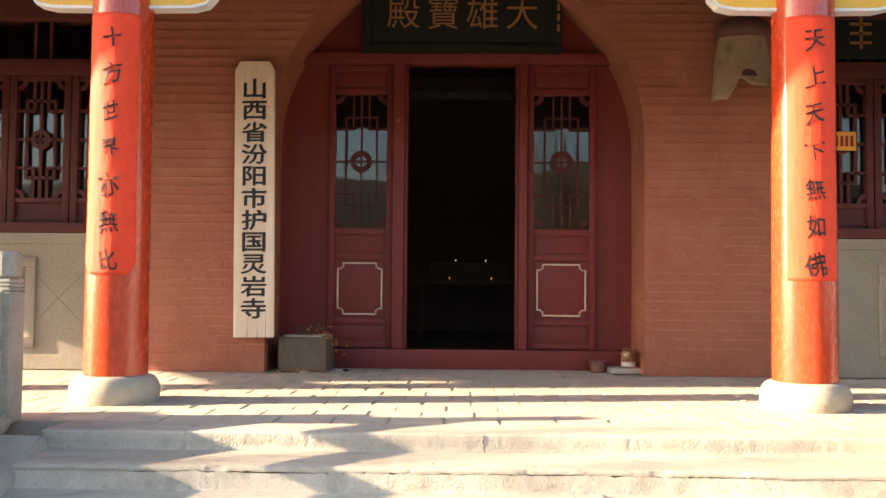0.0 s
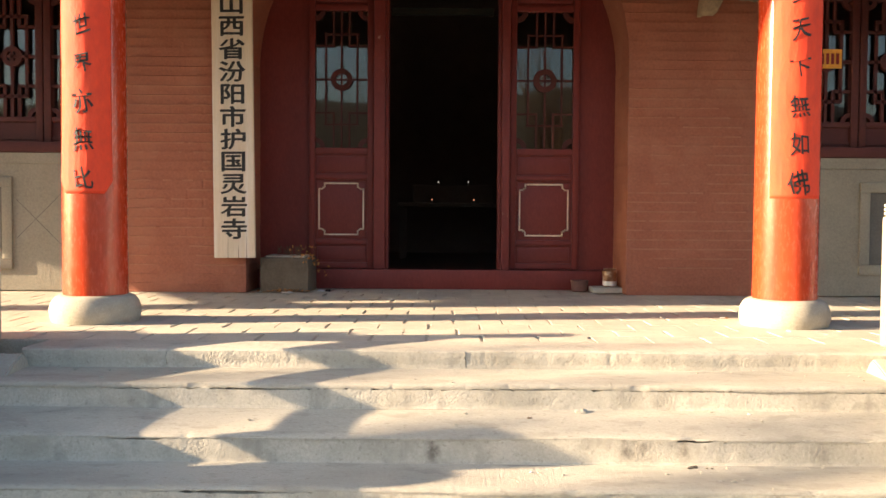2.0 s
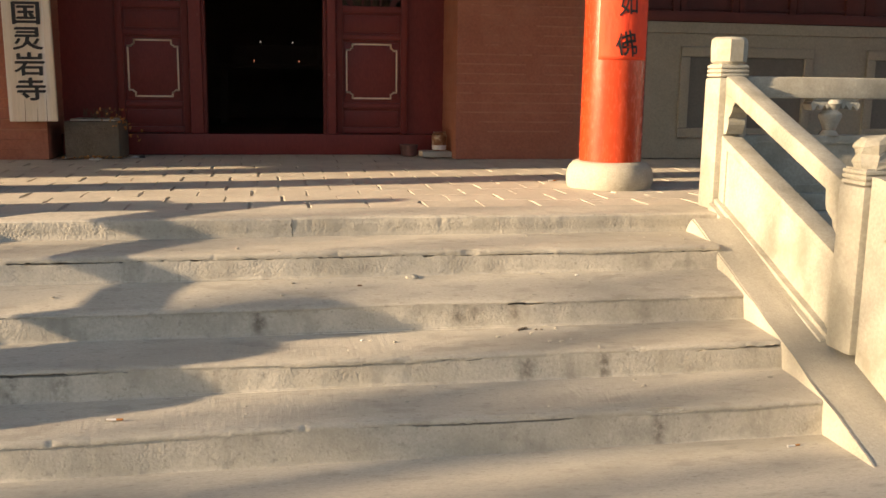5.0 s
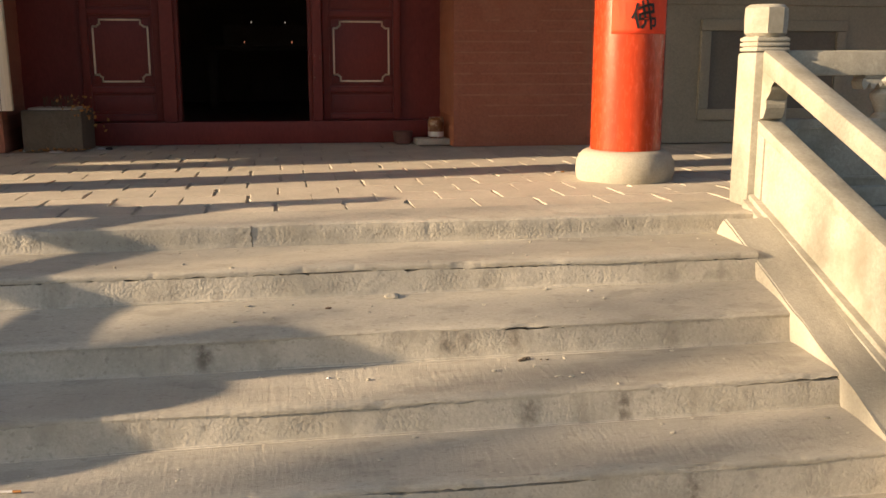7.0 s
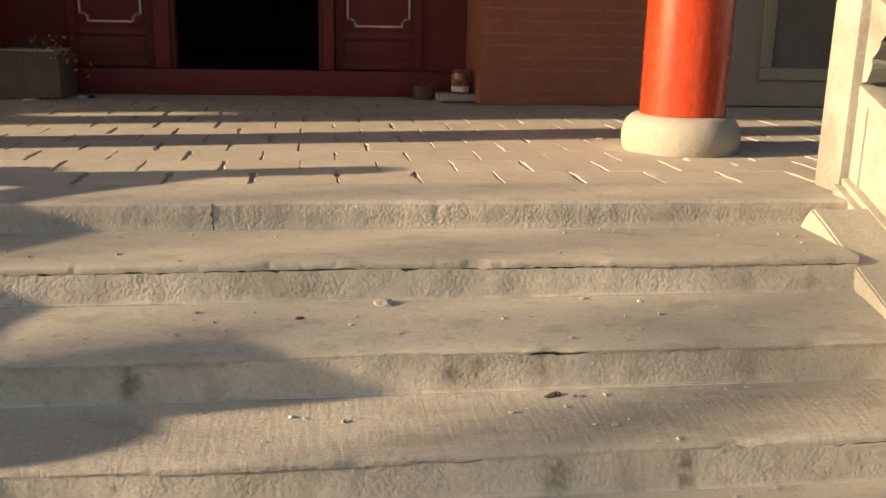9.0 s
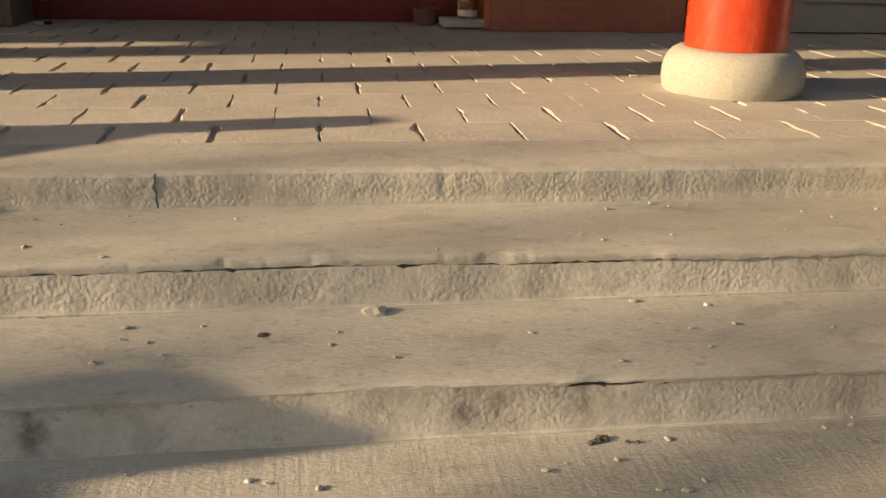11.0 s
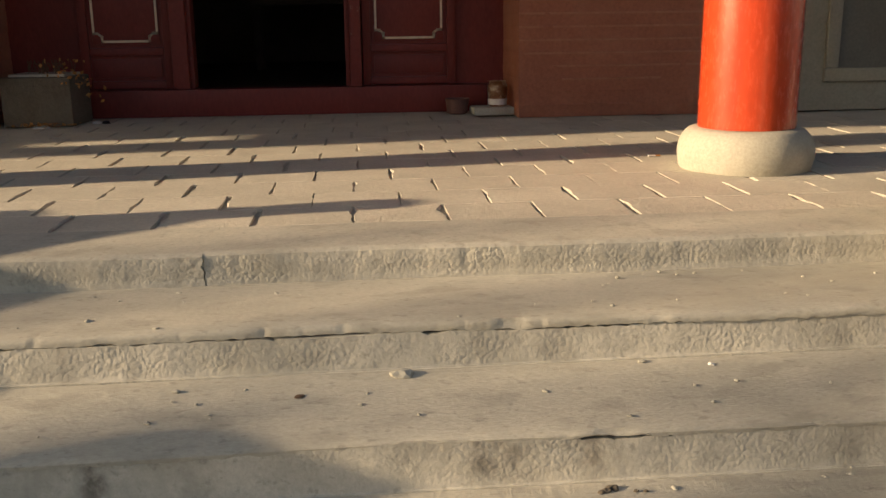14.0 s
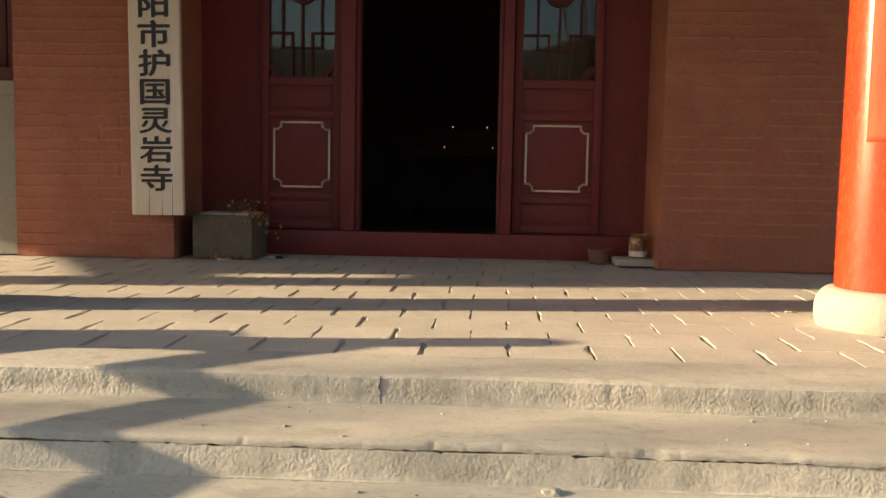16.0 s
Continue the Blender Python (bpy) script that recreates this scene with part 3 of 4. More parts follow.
first = newel()
first.matrix_basis = pose(NR, -3.04, 0)
copy_thing(first, pose(NL, -3.04, 0))
for x in (NR, NL):
    if x > 0:
        newel(broken=True).matrix_basis = pose(x, -4.29, -0.415)
    else:
        copy_thing(first, pose(x, -4.235, -0.39))
    drum_stone(x).matrix_basis = pose(0, 0.055 if x < 0 else 0, 0)
    stair_side(x)
for k in (1, 2):
    copy_thing(first, pose(NR + 1.2 * k, -3.04, -0.012))
    copy_thing(first, pose(NL - 1.2 * k, -3.04, -0.012))
    terrace_side(NR + 1.2 * (k - 1) + 0.084, NR + 1.2 * k - 0.084)
    terrace_side(NL - 1.2 * k + 0.084, NL - 1.2 * (k - 1) - 0.084)

# ---- facade ----
JL, JR, ZS = -1.54, 1.63, 1.95      # arch jambs and springing
AC, AR = (JL + JR) / 2, (JR - JL) / 2
WL, WR, TOP = -2.60, 2.81, 4.3


def jamb_x(z, side):
    if z <= ZS:
        return AC + side * AR
    h = z - ZS
    return AC + side * math.sqrt(max(0.0, AR * AR - h * h))


def course_wall(side):
    """Limewashed brick pier with its courses, from the outer edge to the arch."""
    bm = B()
    outer = WL if side < 0 else WR
    pitch = 0.078
    prof = []
    z = 0.0
    k = 0
    while z < TOP:
        w = 0.5 + 0.5 * noise.noise(Vector((k * 1.7, side * 3.0, 0)))
        g = 0.0065 if z < 1.9 else 0.0035
        prof += [(z, 0.0), (z + pitch * 0.35, 0.0), (z + 0.050, g * 0.15), (z + 0.066, g * 0.7), (z + 0.073, g * (0.5 + w))]
        z += pitch
        k += 1
    rows = []
    n = 120
    for zz, g in prof:
        course = int((zz + 0.002) / pitch)
        j = jamb_x(zz, side)
        row = []
        for i in range(n + 1):
            x = outer + (j - outer) * i / n
            q = Vector((x * 6, zz * 9, side * 5))
            fade = max(0.25, min(1.0, noise.noise(Vector((x * 2.1, zz * 3.3, 4.0))) * 1.6 + 0.7))
            lump = noise.noise(q) * 0.006 + noise.noise(q * 0.35) * 0.008
            if zz < 0.2:
                lump += 0.012 * abs(noise.noise(q * 1.4))
            cross = abs((x / 0.27 + 0.5 * (course % 2) + 0.1 * noise.noise(Vector((course * 2.3, 0, 7)))) % 1.0 - 0.5) * 0.27
            bare = max(0.0, min(1.0, noise.noise(Vector((x * 1.3 + side * 2.0, zz * 1.6, 9.0))) * 3.0 - 0.1)) if zz < 1.6 else 0.0
            groove = 0.005 * bare * max(0.0, 1 - cross / 0.011)
            if 0.03 < zz < 0.26:
                lump += 0.010 * max(0.0, noise.noise(Vector((x * 16, zz * 16, 3))) - 0.12) * max(0.0, min(1.0, noise.noise(Vector((x * 1.9 + side, 5, 1))) * 4 + 0.6))
            row.append(bm.verts.new((x, groove - g * fade * (1 - 0.5 * bare) - lump, zz)))
        # reveal of the arch, back to the door wall
        for yy in (0.15, 0.35, 0.9):
            row.append(bm.verts.new((j + side * 0.004 * noise.noise(Vector((yy * 9, zz * 9, 1))) + side * (g * 0.4), yy, zz)))
        rows.append(row)
    for j, (a, b) in enumerate(zip(rows, rows[1:])):
        for i in range(len(a) - 1):
            f = bm.faces.new((a[i], a[i + 1], b[i + 1], b[i]))
            p = a[i].co
            # ridge crests take the paler colour, as ledges that catch light
            if j % 5 in (3, 4) and i < n and 0.2 < p.z < 1.75 and noise.noise(Vector((p.x * 2.1, p.z * 3.3, 4.0))) + 0.35 * noise.noise(Vector((p.x * 13, p.z * 9, 2.0))) > -0.16:
                f.material_index = 1
    bmesh.ops.remove_doubles(bm, verts=bm.verts, dist=0.0004)
    return bm


for side, nm in ((-1, "wall_front_west"), (1, "wall_front_east")):
    ob = solid(nm, course_wall(side), M_BRICKWALL, "ochre red limewashed brick wall with an arched doorway", "wall", kind="structure", smooth=True)
    ob.data.materials.append(M_LIT_RIDGE)
    ob.data.polygons.foreach_set("use_smooth", [True] * len(ob.data.polygons))
# body behind the brick faces, leaving the arch free
bm = B()
box(bm, WL, JL - 0.03, 0.03, 0.9, 0, 4.3)
box(bm, JR + 0.03, WR, 0.03, 0.9, 0, 4.3)
solid("wall_core", bm, M_BRICKWALL, "ochre red limewashed brick wall", "wall", kind="structure")

# dado walls under the windows
for x0, x1, nm in ((-7.7, WL, "wall_dado_west"), (WR, 7.9, "wall_dado_east")):
    bm = B()
    box(bm, x0, x1, 0.03, 0.4, 0, 1.15, 0.006)
    box(bm, x0, x1, 0.012, 0.36, 1.06, 1.152, 0.006)
    w = thing(nm, "grey cement rendered wall under the windows", "wall", kind="structure")
    part("plaster", bm, M_DADO, w)
    # moulded panels
    xs = [WL - 0.88 - 1.24, ] if x0 < 0 else [WR + 0.76]
    for xp in xs:
        for q in (0, 1):
            xq = xp + (1.75 * q if x0 > 0 else -1.75 * q)
            bm = B()
            a, b, c, d, t = xq, xq + 1.23, 0.18, 0.95, 0.085
            for (p0, p1, p2, p3) in ((a, b, c, c + t), (a, b, d - t, d), (a, a + t, c + t, d - t), (b - t, b, c + t, d - t)):
                box(bm, p0, p1, 0.0, 0.034, p2, p3, 0.01)
            part("panel_moulding", bm, M_DADO, w, smooth=True)
            bm = B()
            box(bm, a + t, b - t, 0.022, 0.034, c + t, d - t)
            part("panel", bm, M_SLATE, w, "dark recessed slate panel")


# scored diamond lines on the west wall
for dx in (-1, 1):
    ob = thing("scored_line", "faint diagonal scored line in grey cement render", "scored line", "scored lines of the wall", kind="structure")
    bm = B()
    prism(bm, [(-3.30 - 0.16, 0.60 - dx * 0.16 - 0.003), (-3.30 + 0.36, 0.60 + dx * 0.36 - 0.003), (-3.30 + 0.36, 0.60 + dx * 0.36 + 0.003), (-3.30 - 0.16, 0.60 - dx * 0.16 + 0.003)], "y", 0.0285, 0.032)
    part("line", bm, M_SLATE, ob)


def lattice(bm, w, h, t=0.018, d=0.03):
    """Window lattice: bars, a ring in the middle, stepped corners and scrolled feet; from 0,0 to w,h in x and z."""
    def bar(x0, z0, x1, z1):
        box(bm, min(x0, x1) - (t / 2 if x0 == x1 else 0), max(x0, x1) + (t / 2 if x0 == x1 else 0), 0, d,
            min(z0, z1) - (t / 2 if z0 == z1 else 0), max(z0, z1) + (t / 2 if z0 == z1 else 0))
    for f in (0.2, 0.8):
        bar(w * f, h * 0.17, w * f, h * 0.83)
    bar(w * 0.5, 0, w * 0.5, h * 0.42)
    bar(w * 0.5, h * 0.58, w * 0.5, h)
    for f in (0.35, 0.65):
        bar(w * f, 0, w * f, h * 0.255)
        bar(w * f, h * 0.745, w * f, h)
    for f in (0.255, 0.745):
        bar(0, h * f, w * 0.37, h * f)
        bar(w * 0.63, h * f, w, h * f)
    for f in (0.17, 0.83):
        bar(w * 0.17, h * f, w * 0.83, h * f)
    bar(0, h * 0.5, w, h * 0.5)
    r0, r1, k = w * 0.11, w * 0.21, 20
    for i in range(k):
        a, b = 2 * math.pi * i / k, 2 * math.pi * (i + 1) / k
        prism(bm, [(w / 2 + r * math.cos(q), h / 2 + r * math.sin(q)) for r, q in ((r0, a), (r1, a), (r1, b), (r0, b))], "y", -0.004, d)
    bar(w * 0.5, h / 2 - r0, w * 0.5, h / 2 + r0)
    for cx, cz, a0 in ((0, 0, 0), (w, 0, 90), (0, h, 270), (w, h, 180)):
        for i in range(6):
            a, b = radians(a0 + 15 * i), radians(a0 + 15 * (i + 1))
            prism(bm, [(cx + r * math.cos(q), cz + r * math.sin(q)) for r, q in ((w * 0.1, a), (w * 0.19, a), (w * 0.19, b), (w * 0.1, b))], "y", -0.003, d)


def window_bay(name, x0, x1, panes):
    t = thing(name, "dark red timber lattice windows over a moulded sill beam", "window", kind="structure")
    bm = B()
    box(bm, x0, x1, 0.0, 0.32, 1.156, 1.24, 0.008)
    part("window_sill", bm, M_WINDOWWOOD, t, smooth=True)
    bm = B()
    box(bm, x0, x1, 0.10, 0.30, 2.52, 2.66, 0.008)
    box(bm, x0, x1, 0.06, 0.30, 3.0, 4.3, 0.008)
    box(bm, x0, x1, 0.14, 0.30, 1.24, 1.27)
    part("transom", bm, M_WINDOWWOOD, t, smooth=True)
    edges = [x0] + [v for p in panes for v in p] + [x1]
    for a, b in zip(edges[0::2], edges[1::2]):
        if b - a > 0.02:
            bm = B()
            box(bm, a, (a + b) / 2 - 0.004, 0.11, 0.26, 1.24, 2.52, 0.008)
            box(bm, (a + b) / 2 + 0.004, b, 0.11, 0.26, 1.24, 2.52, 0.008)
            part("mullion", bm, M_WINDOWWOOD, t, smooth=True)
    for a, b in panes:
        sash = B()
        box(sash, a, b, 0.12, 0.22, 1.27, 1.29)
        box(sash, a, b, 0.12, 0.22, 1.415, 1.46, 0.006)
        box(sash, a, b, 0.12, 0.22, 2.47, 2.52, 0.006)
        box(sash, a, b, 0.15, 0.19, 1.285, 1.42)
        s = part("sash", sash, M_WINDOWWOOD, t, smooth=True)
        bm = B()
        lattice(bm, b - a, 1.01, 0.026)
        bm.transform(Matrix.Translation((a, 0.135, 1.46)))
        part("lattice", bm, M_WINDOWWOOD, s)
        bm = B()
        box(bm, a, b, 0.18, 0.184, 1.46, 2.47)
        part("pane", bm, M_GLASS, s)
        # fanlight
        bm = B()
        box(bm, a, b, 0.18, 0.184, 2.66, 3.0)
        part("pane", bm, M_GLASS, s)
        bm = B()
        for f in (0.33, 0.66):
            box(bm, a + (b - a) * f - 0.012, a + (b - a) * f + 0.012, 0.14, 0.17, 2.66, 3.0)
        part("glazing_bar", bm, M_WINDOWWOOD, s)
    return t


window_bay("window_1", -7.7, WL, [(-6.44 + 0.0, -6.03), (-5.90, -5.49), (-5.36, -4.95), (-4.82, -4.41), (-4.28, -3.87), (-3.74, -3.33), (-3.20, -2.79)])
window_bay("window_2", WR, 7.9, [(3.11, 3.52), (3.65, 4.06), (4.19, 4.60), (4.73, 5.14), (5.5, 5.91), (6.04, 6.45)])

# dark timber post where the brick pier meets the grey wall
bm = B()
box(bm, WR + 0.003, WR + 0.085, -0.015, 0.028, 0.0, 4.3, 0.008)
solid("wall_post", bm, M_WINDOWWOOD, "dark timber post at the edge of the brick wall", "post", kind="structure", smooth=True)

# ---- arched doorway ----
DY = 0.60
# plain boarded wall round the door leaves
bm = B()
for side in (-1, 1):
    zs = [0.17, 0.6, 1.0, 1.4, 1.8, 2.2, 2.6, 2.83]
    pts_a = [(jamb_x(z, side) + side * 0.02, z) for z in zs]
    pts_b = [((-1.10 if side < 0 else 1.305), z) for z in reversed(zs)]
    prism(bm, pts_a + pts_b, "y", DY + 0.02, DY + 0.09)
zs = [2.83 + (ZS + AR - 2.83) * k / 10 for k in range(11)]
prism(bm, [(jamb_x(z, -1) - 0.01, z) for z in zs] + [(jamb_x(z, 1) + 0.01, z) for z in reversed(zs[:-1])], "y", DY, DY + 0.08)
boards = solid("door_surround", bm, M_DOOR, "maroon painted board wall filling the arch", "panelling", kind="structure")

bm = B()
box(bm, JL + 0.005, JR - 0.005, 0.45, 0.64, 0.0, 0.172, 0.01)
solid("door_threshold", bm, M_DOOR, "high worn maroon timber threshold", "threshold", kind="structure", smooth=True)
fr = thing("door_1", "maroon timber door frame with an open doorway", "door", kind="structure")
for x0, x1 in ((-0.516, -0.415), (0.612, 0.686)):
    bm = B()
    box(bm, x0, x1, 0.49, 0.66, 0.172, 2.73, 0.008)
    part("door_post", bm, M_FRAME, fr, smooth=True)
    bm = B()
    box(bm, (x1 if x0 < 0 else x0 - 0.03), (x1 + 0.03 if x0 < 0 else x0), 0.53, 0.66, 0.172, 2.73, 0.005)
    part("stop", bm, M_FRAME, fr, smooth=True)
bm = B()
box(bm, JL + 0.12, JR - 0.12, 0.50, 0.66, 2.73, 2.83, 0.01)
part("lintel", bm, M_FRAME, fr, smooth=True)
bm = B()
box(bm, -0.375, 0.545, 0.72, 0.80, 2.46, 2.52, 0.006)
part("inner_rail", bm, M_PLAQUE, fr)


def panel_line(bm, x0, x1, z0, z1, y, w=0.014, c=0.05):
    """A thin raised line round a panel, with stepped corners."""
    p = [(x0 + c, z0), (x1 - c, z0), (x1 - c, z0 + c * 0.6), (x1 - c * 0.5, z0 + c), (x1, z0 + c), (x1, z1 - c), (x1 - c * 0.5, z1 - c), (x1 - c, z1 - c * 0.6),
         (x1 - c, z1), (x0 + c, z1), (x0 + c, z1 - c * 0.6), (x0 + c * 0.5, z1 - c), (x0, z1 - c), (x0, z0 + c), (x0 + c * 0.5, z0 + c), (x0 + c, z0 + c * 0.6)]
    for (ax, az), (bx, bz) in zip(p, p[1:] + p[:1]):
        d = Vector((bx - ax, 0, bz - az)).normalized() * (w / 2)
        ax, az, bx, bz = ax - d.x, az - d.z, bx + d.x, bz + d.z
        prism(bm, [(ax + d.z, az - d.x), (bx + d.z, bz - d.x), (bx - d.z, bz + d.x), (ax - d.z, az + d.x)], "y", y - 0.003, y + 0.002)


def door_leaf(x0, x1):
    t = thing("door_leaf", "maroon panelled door leaf with a latticed glass upper panel", "door", "fixed door leaves", kind="structure")
    st = 0.055
    bm = B()
    for a, b, c, d in ((x0, x0 + st, 0.172, 2.73), (x1 - st, x1, 0.172, 2.73)):
        box(bm, a, b, DY - 0.02, DY + 0.05, c, d, 0.006)
    part("stile", bm, M_DOOR, t, smooth=True)
    for c, d in ((0.175, 0.225), (0.385, 0.435), (0.965, 1.015), (1.19, 1.25), (2.46, 2.52), (2.68, 2.73)):
        bm = B()
        box(bm, x0 + st, x1 - st, DY - 0.018, DY + 0.048, c, d, 0.008)
        part("rail", bm, M_DOOR, t, smooth=True)
    for c, d in ((0.225, 0.385), (0.435, 0.965), (1.015, 1.19), (2.52, 2.68)):
        bm = B()
        box(bm, x0 + st, x1 - st, DY + 0.008, DY + 0.035, c, d)
        box(bm, x0 + st + 0.02, x1 - st - 0.02, DY - 0.002, DY + 0.01, c + 0.02, d - 0.02, 0.006)
        pn = part("panel", bm, M_DOOR, t, smooth=True)
        if c == 0.435:
            bm = B()
            panel_line(bm, x0 + 0.09, x1 - 0.09, 0.475, 0.932, DY - 0.003)
            part("painted_line", bm, M_CREAM, pn, "cream painted line with stepped corners")
    bm = B()
    w = x1 - x0 - 2 * st
    lattice(bm, w, 1.21, 0.016, 0.022)
    bm.transform(Matrix.Translation((x0 + st, DY + 0.0, 1.25)))
    part("lattice", bm, M_WINDOWWOOD, t)
    bm = B()
    box(bm, x0 + st, x1 - st, DY + 0.026, DY + 0.03, 1.25, 2.46)
    part("pane", bm, M_GLASS, t)
    return t


door_leaf(-1.10, -0.524)
door_leaf(0.694, 1.305)

# ---- hall inside: dark, with an altar ----
for nm, x0, x1, y0, y1 in (("wall_north", -7.7, 7.9, 8.0, 8.2), ("wall_west", -7.9, -7.7, 0.4, 8.2), ("wall_east", 7.9, 8.1, 0.4, 8.2)):
    bm = B()
    box(bm, x0, x1, y0, y1, 0, 4.4)
    solid(nm, bm, M_DARKROOM, "sooty dark inner wall of the hall", "wall", kind="structure")
bm = B()
box(bm, -7.9, 8.1, 0.3, 8.2, 4.3, 4.5)
solid("ceiling", bm, M_DARKROOM, "dark hall ceiling", "ceiling", kind="structure")
bm = B()
box(bm, -7.7, 7.9, 0.91, 8.0, -0.003, 0.001)
solid("floor_inside", bm, M_DARKROOM, "dark hall floor", "floor", kind="structure")
alt = thing("altar_table", "dark wooden altar table in the unlit hall", "table")
bm = B()
box(bm, -0.8, 0.8, -0.3, 0.3, 0.76, 0.82, 0.01)
part("tabletop", bm, M_DARKROOM, alt)
for sx in (-0.74, 0.74):
    for sy in (-0.24, 0.24):
        bm = B()
        box(bm, sx - 0.04, sx + 0.04, sy - 0.04, sy + 0.04, 0, 0.74, 0.006)
        part("leg", bm, M_DARKROOM, alt)
bm = B()
box(bm, -0.6, 0.6, 0.05, 0.28, 0.82, 1.09, 0.01)
part("upper_shelf", bm, M_DARKROOM, alt)
alt.matrix_basis = pose(0.24, 6.2, 0)


def candle(x, y, z):
    t = thing("candle_lamp", "tiny glowing red electric candle on the altar" if z < 1 else "tiny glowing pale electric candle on the altar shelf", "lamp", "candle lamps on the altar")
    bm = B()
    lathe(bm, [(0.014, 0), (0.014, 0.03), (0.008, 0.035)], 10)
    part("stem", bm, M_DARKROOM, t)
    bm = B()
    lathe(bm, [(0.004, 0.033), (0.009, 0.040), (0.010, 0.048), (0.005, 0.056), (0.002, 0.06)], 10)
    part("bulb", bm, M_LAMP if z < 1 else M_PALELAMP, t, "glowing red bulb" if z < 1 else "glowing pale bulb", smooth=True)
    t.matrix_basis = pose(x, y, z)


for x, y, z in ((0.02, 6.35, 1.09), (0.472, 6.35, 1.09), (-0.07, 6.05, 0.82), (0.55, 6.05, 0.82)):
    candle(x, y, z)


# ---- plaque over the door ----
pl = thing("name_plaque", "black lacquered plaque with four gold characters", "plaque")
bm = B()
box(bm, -0.82, 0.82, -0.03, 0.03, 0.0, 0.66, 0.01)
pb0 = part("board", bm, M_PLAQUE, pl, smooth=True)
bm = B()
for a, b, c, d in ((-0.89, 0.89, -0.07, 0.01), (-0.89, 0.89, 0.65, 0.73), (-0.89, -0.81, 0.01, 0.65), (0.81, 0.89, 0.01, 0.65)):
    box(bm, a, b, -0.055, 0.03, c, d, 0.015)
part("plaque_frame", bm, M_PLAQUE, pl, smooth=True)
for ch, x in zip("殿寶雄大", (-0.522, -0.166, 0.18, 0.536)):
    letter_part(lettering(ch, 0.33, -0.001), M_GOLD, pb0, (x, -0.033, 0.285), 0.92, 0.95)
for k in range(5):
    bm = B()
    box(bm, 0.845, 0.868, -0.059, -0.054, 0.12 + 0.09 * k, 0.18 + 0.09 * k)
    part("small_mark", bm, M_GOLD, pl)
pl.matrix_basis = pose(0.09, 0.47, 2.885, 7)

# ---- temple name board ----
sg = thing("name_board", "tall pale wooden name board with black characters", "sign board")
bm = B()
prism(bm, [(-0.169, 0), (0.169, 0), (0.165, 2.235), (0.125, 2.305), (-0.125, 2.305), (-0.165, 2.235)], "y", -0.045, 0.0)
bmesh.ops.bevel(bm, geom=list(bm.edges), offset=0.004, segments=2, affect='EDGES')
sb = part("board", bm, M_SIGN, sg)
for k, ch in enumerate("山西省汾阳市护国灵岩寺"):
    for q in (-1, 0, 1):
        letter_part(lettering(ch, 0.235, 0.0012), M_INK, sb, (0.0042 * q, -0.048 - 0.0004 * q, 2.075 - 0.1835 * k + 0.0025 * q), 0.95, 0.76)
for x, z1 in ((-0.055, 0.19), (0.03, 0.11), (0.098, 0.24)):
    bm = B()
    prism(bm, [(x - 0.0022, -0.001), (x + 0.0022, -0.001), (x + 0.004, z1 * 0.6), (x + 0.0035, z1), (x + 0.002, z1 * 0.6)], "y", -0.0465, -0.044)
    part("split", bm, M_TWIG, sb, "dark drying split in the board")
for z in (0.3, 1.9):
    bm = B()
    box(bm, -0.14, 0.14, 0.0, 0.05, z, z + 0.06)
    part("batten", bm, M_SIGN, sg)
sg.matrix_basis = pose(-1.612, -0.052, 0.292, 0, -0.65, 0)


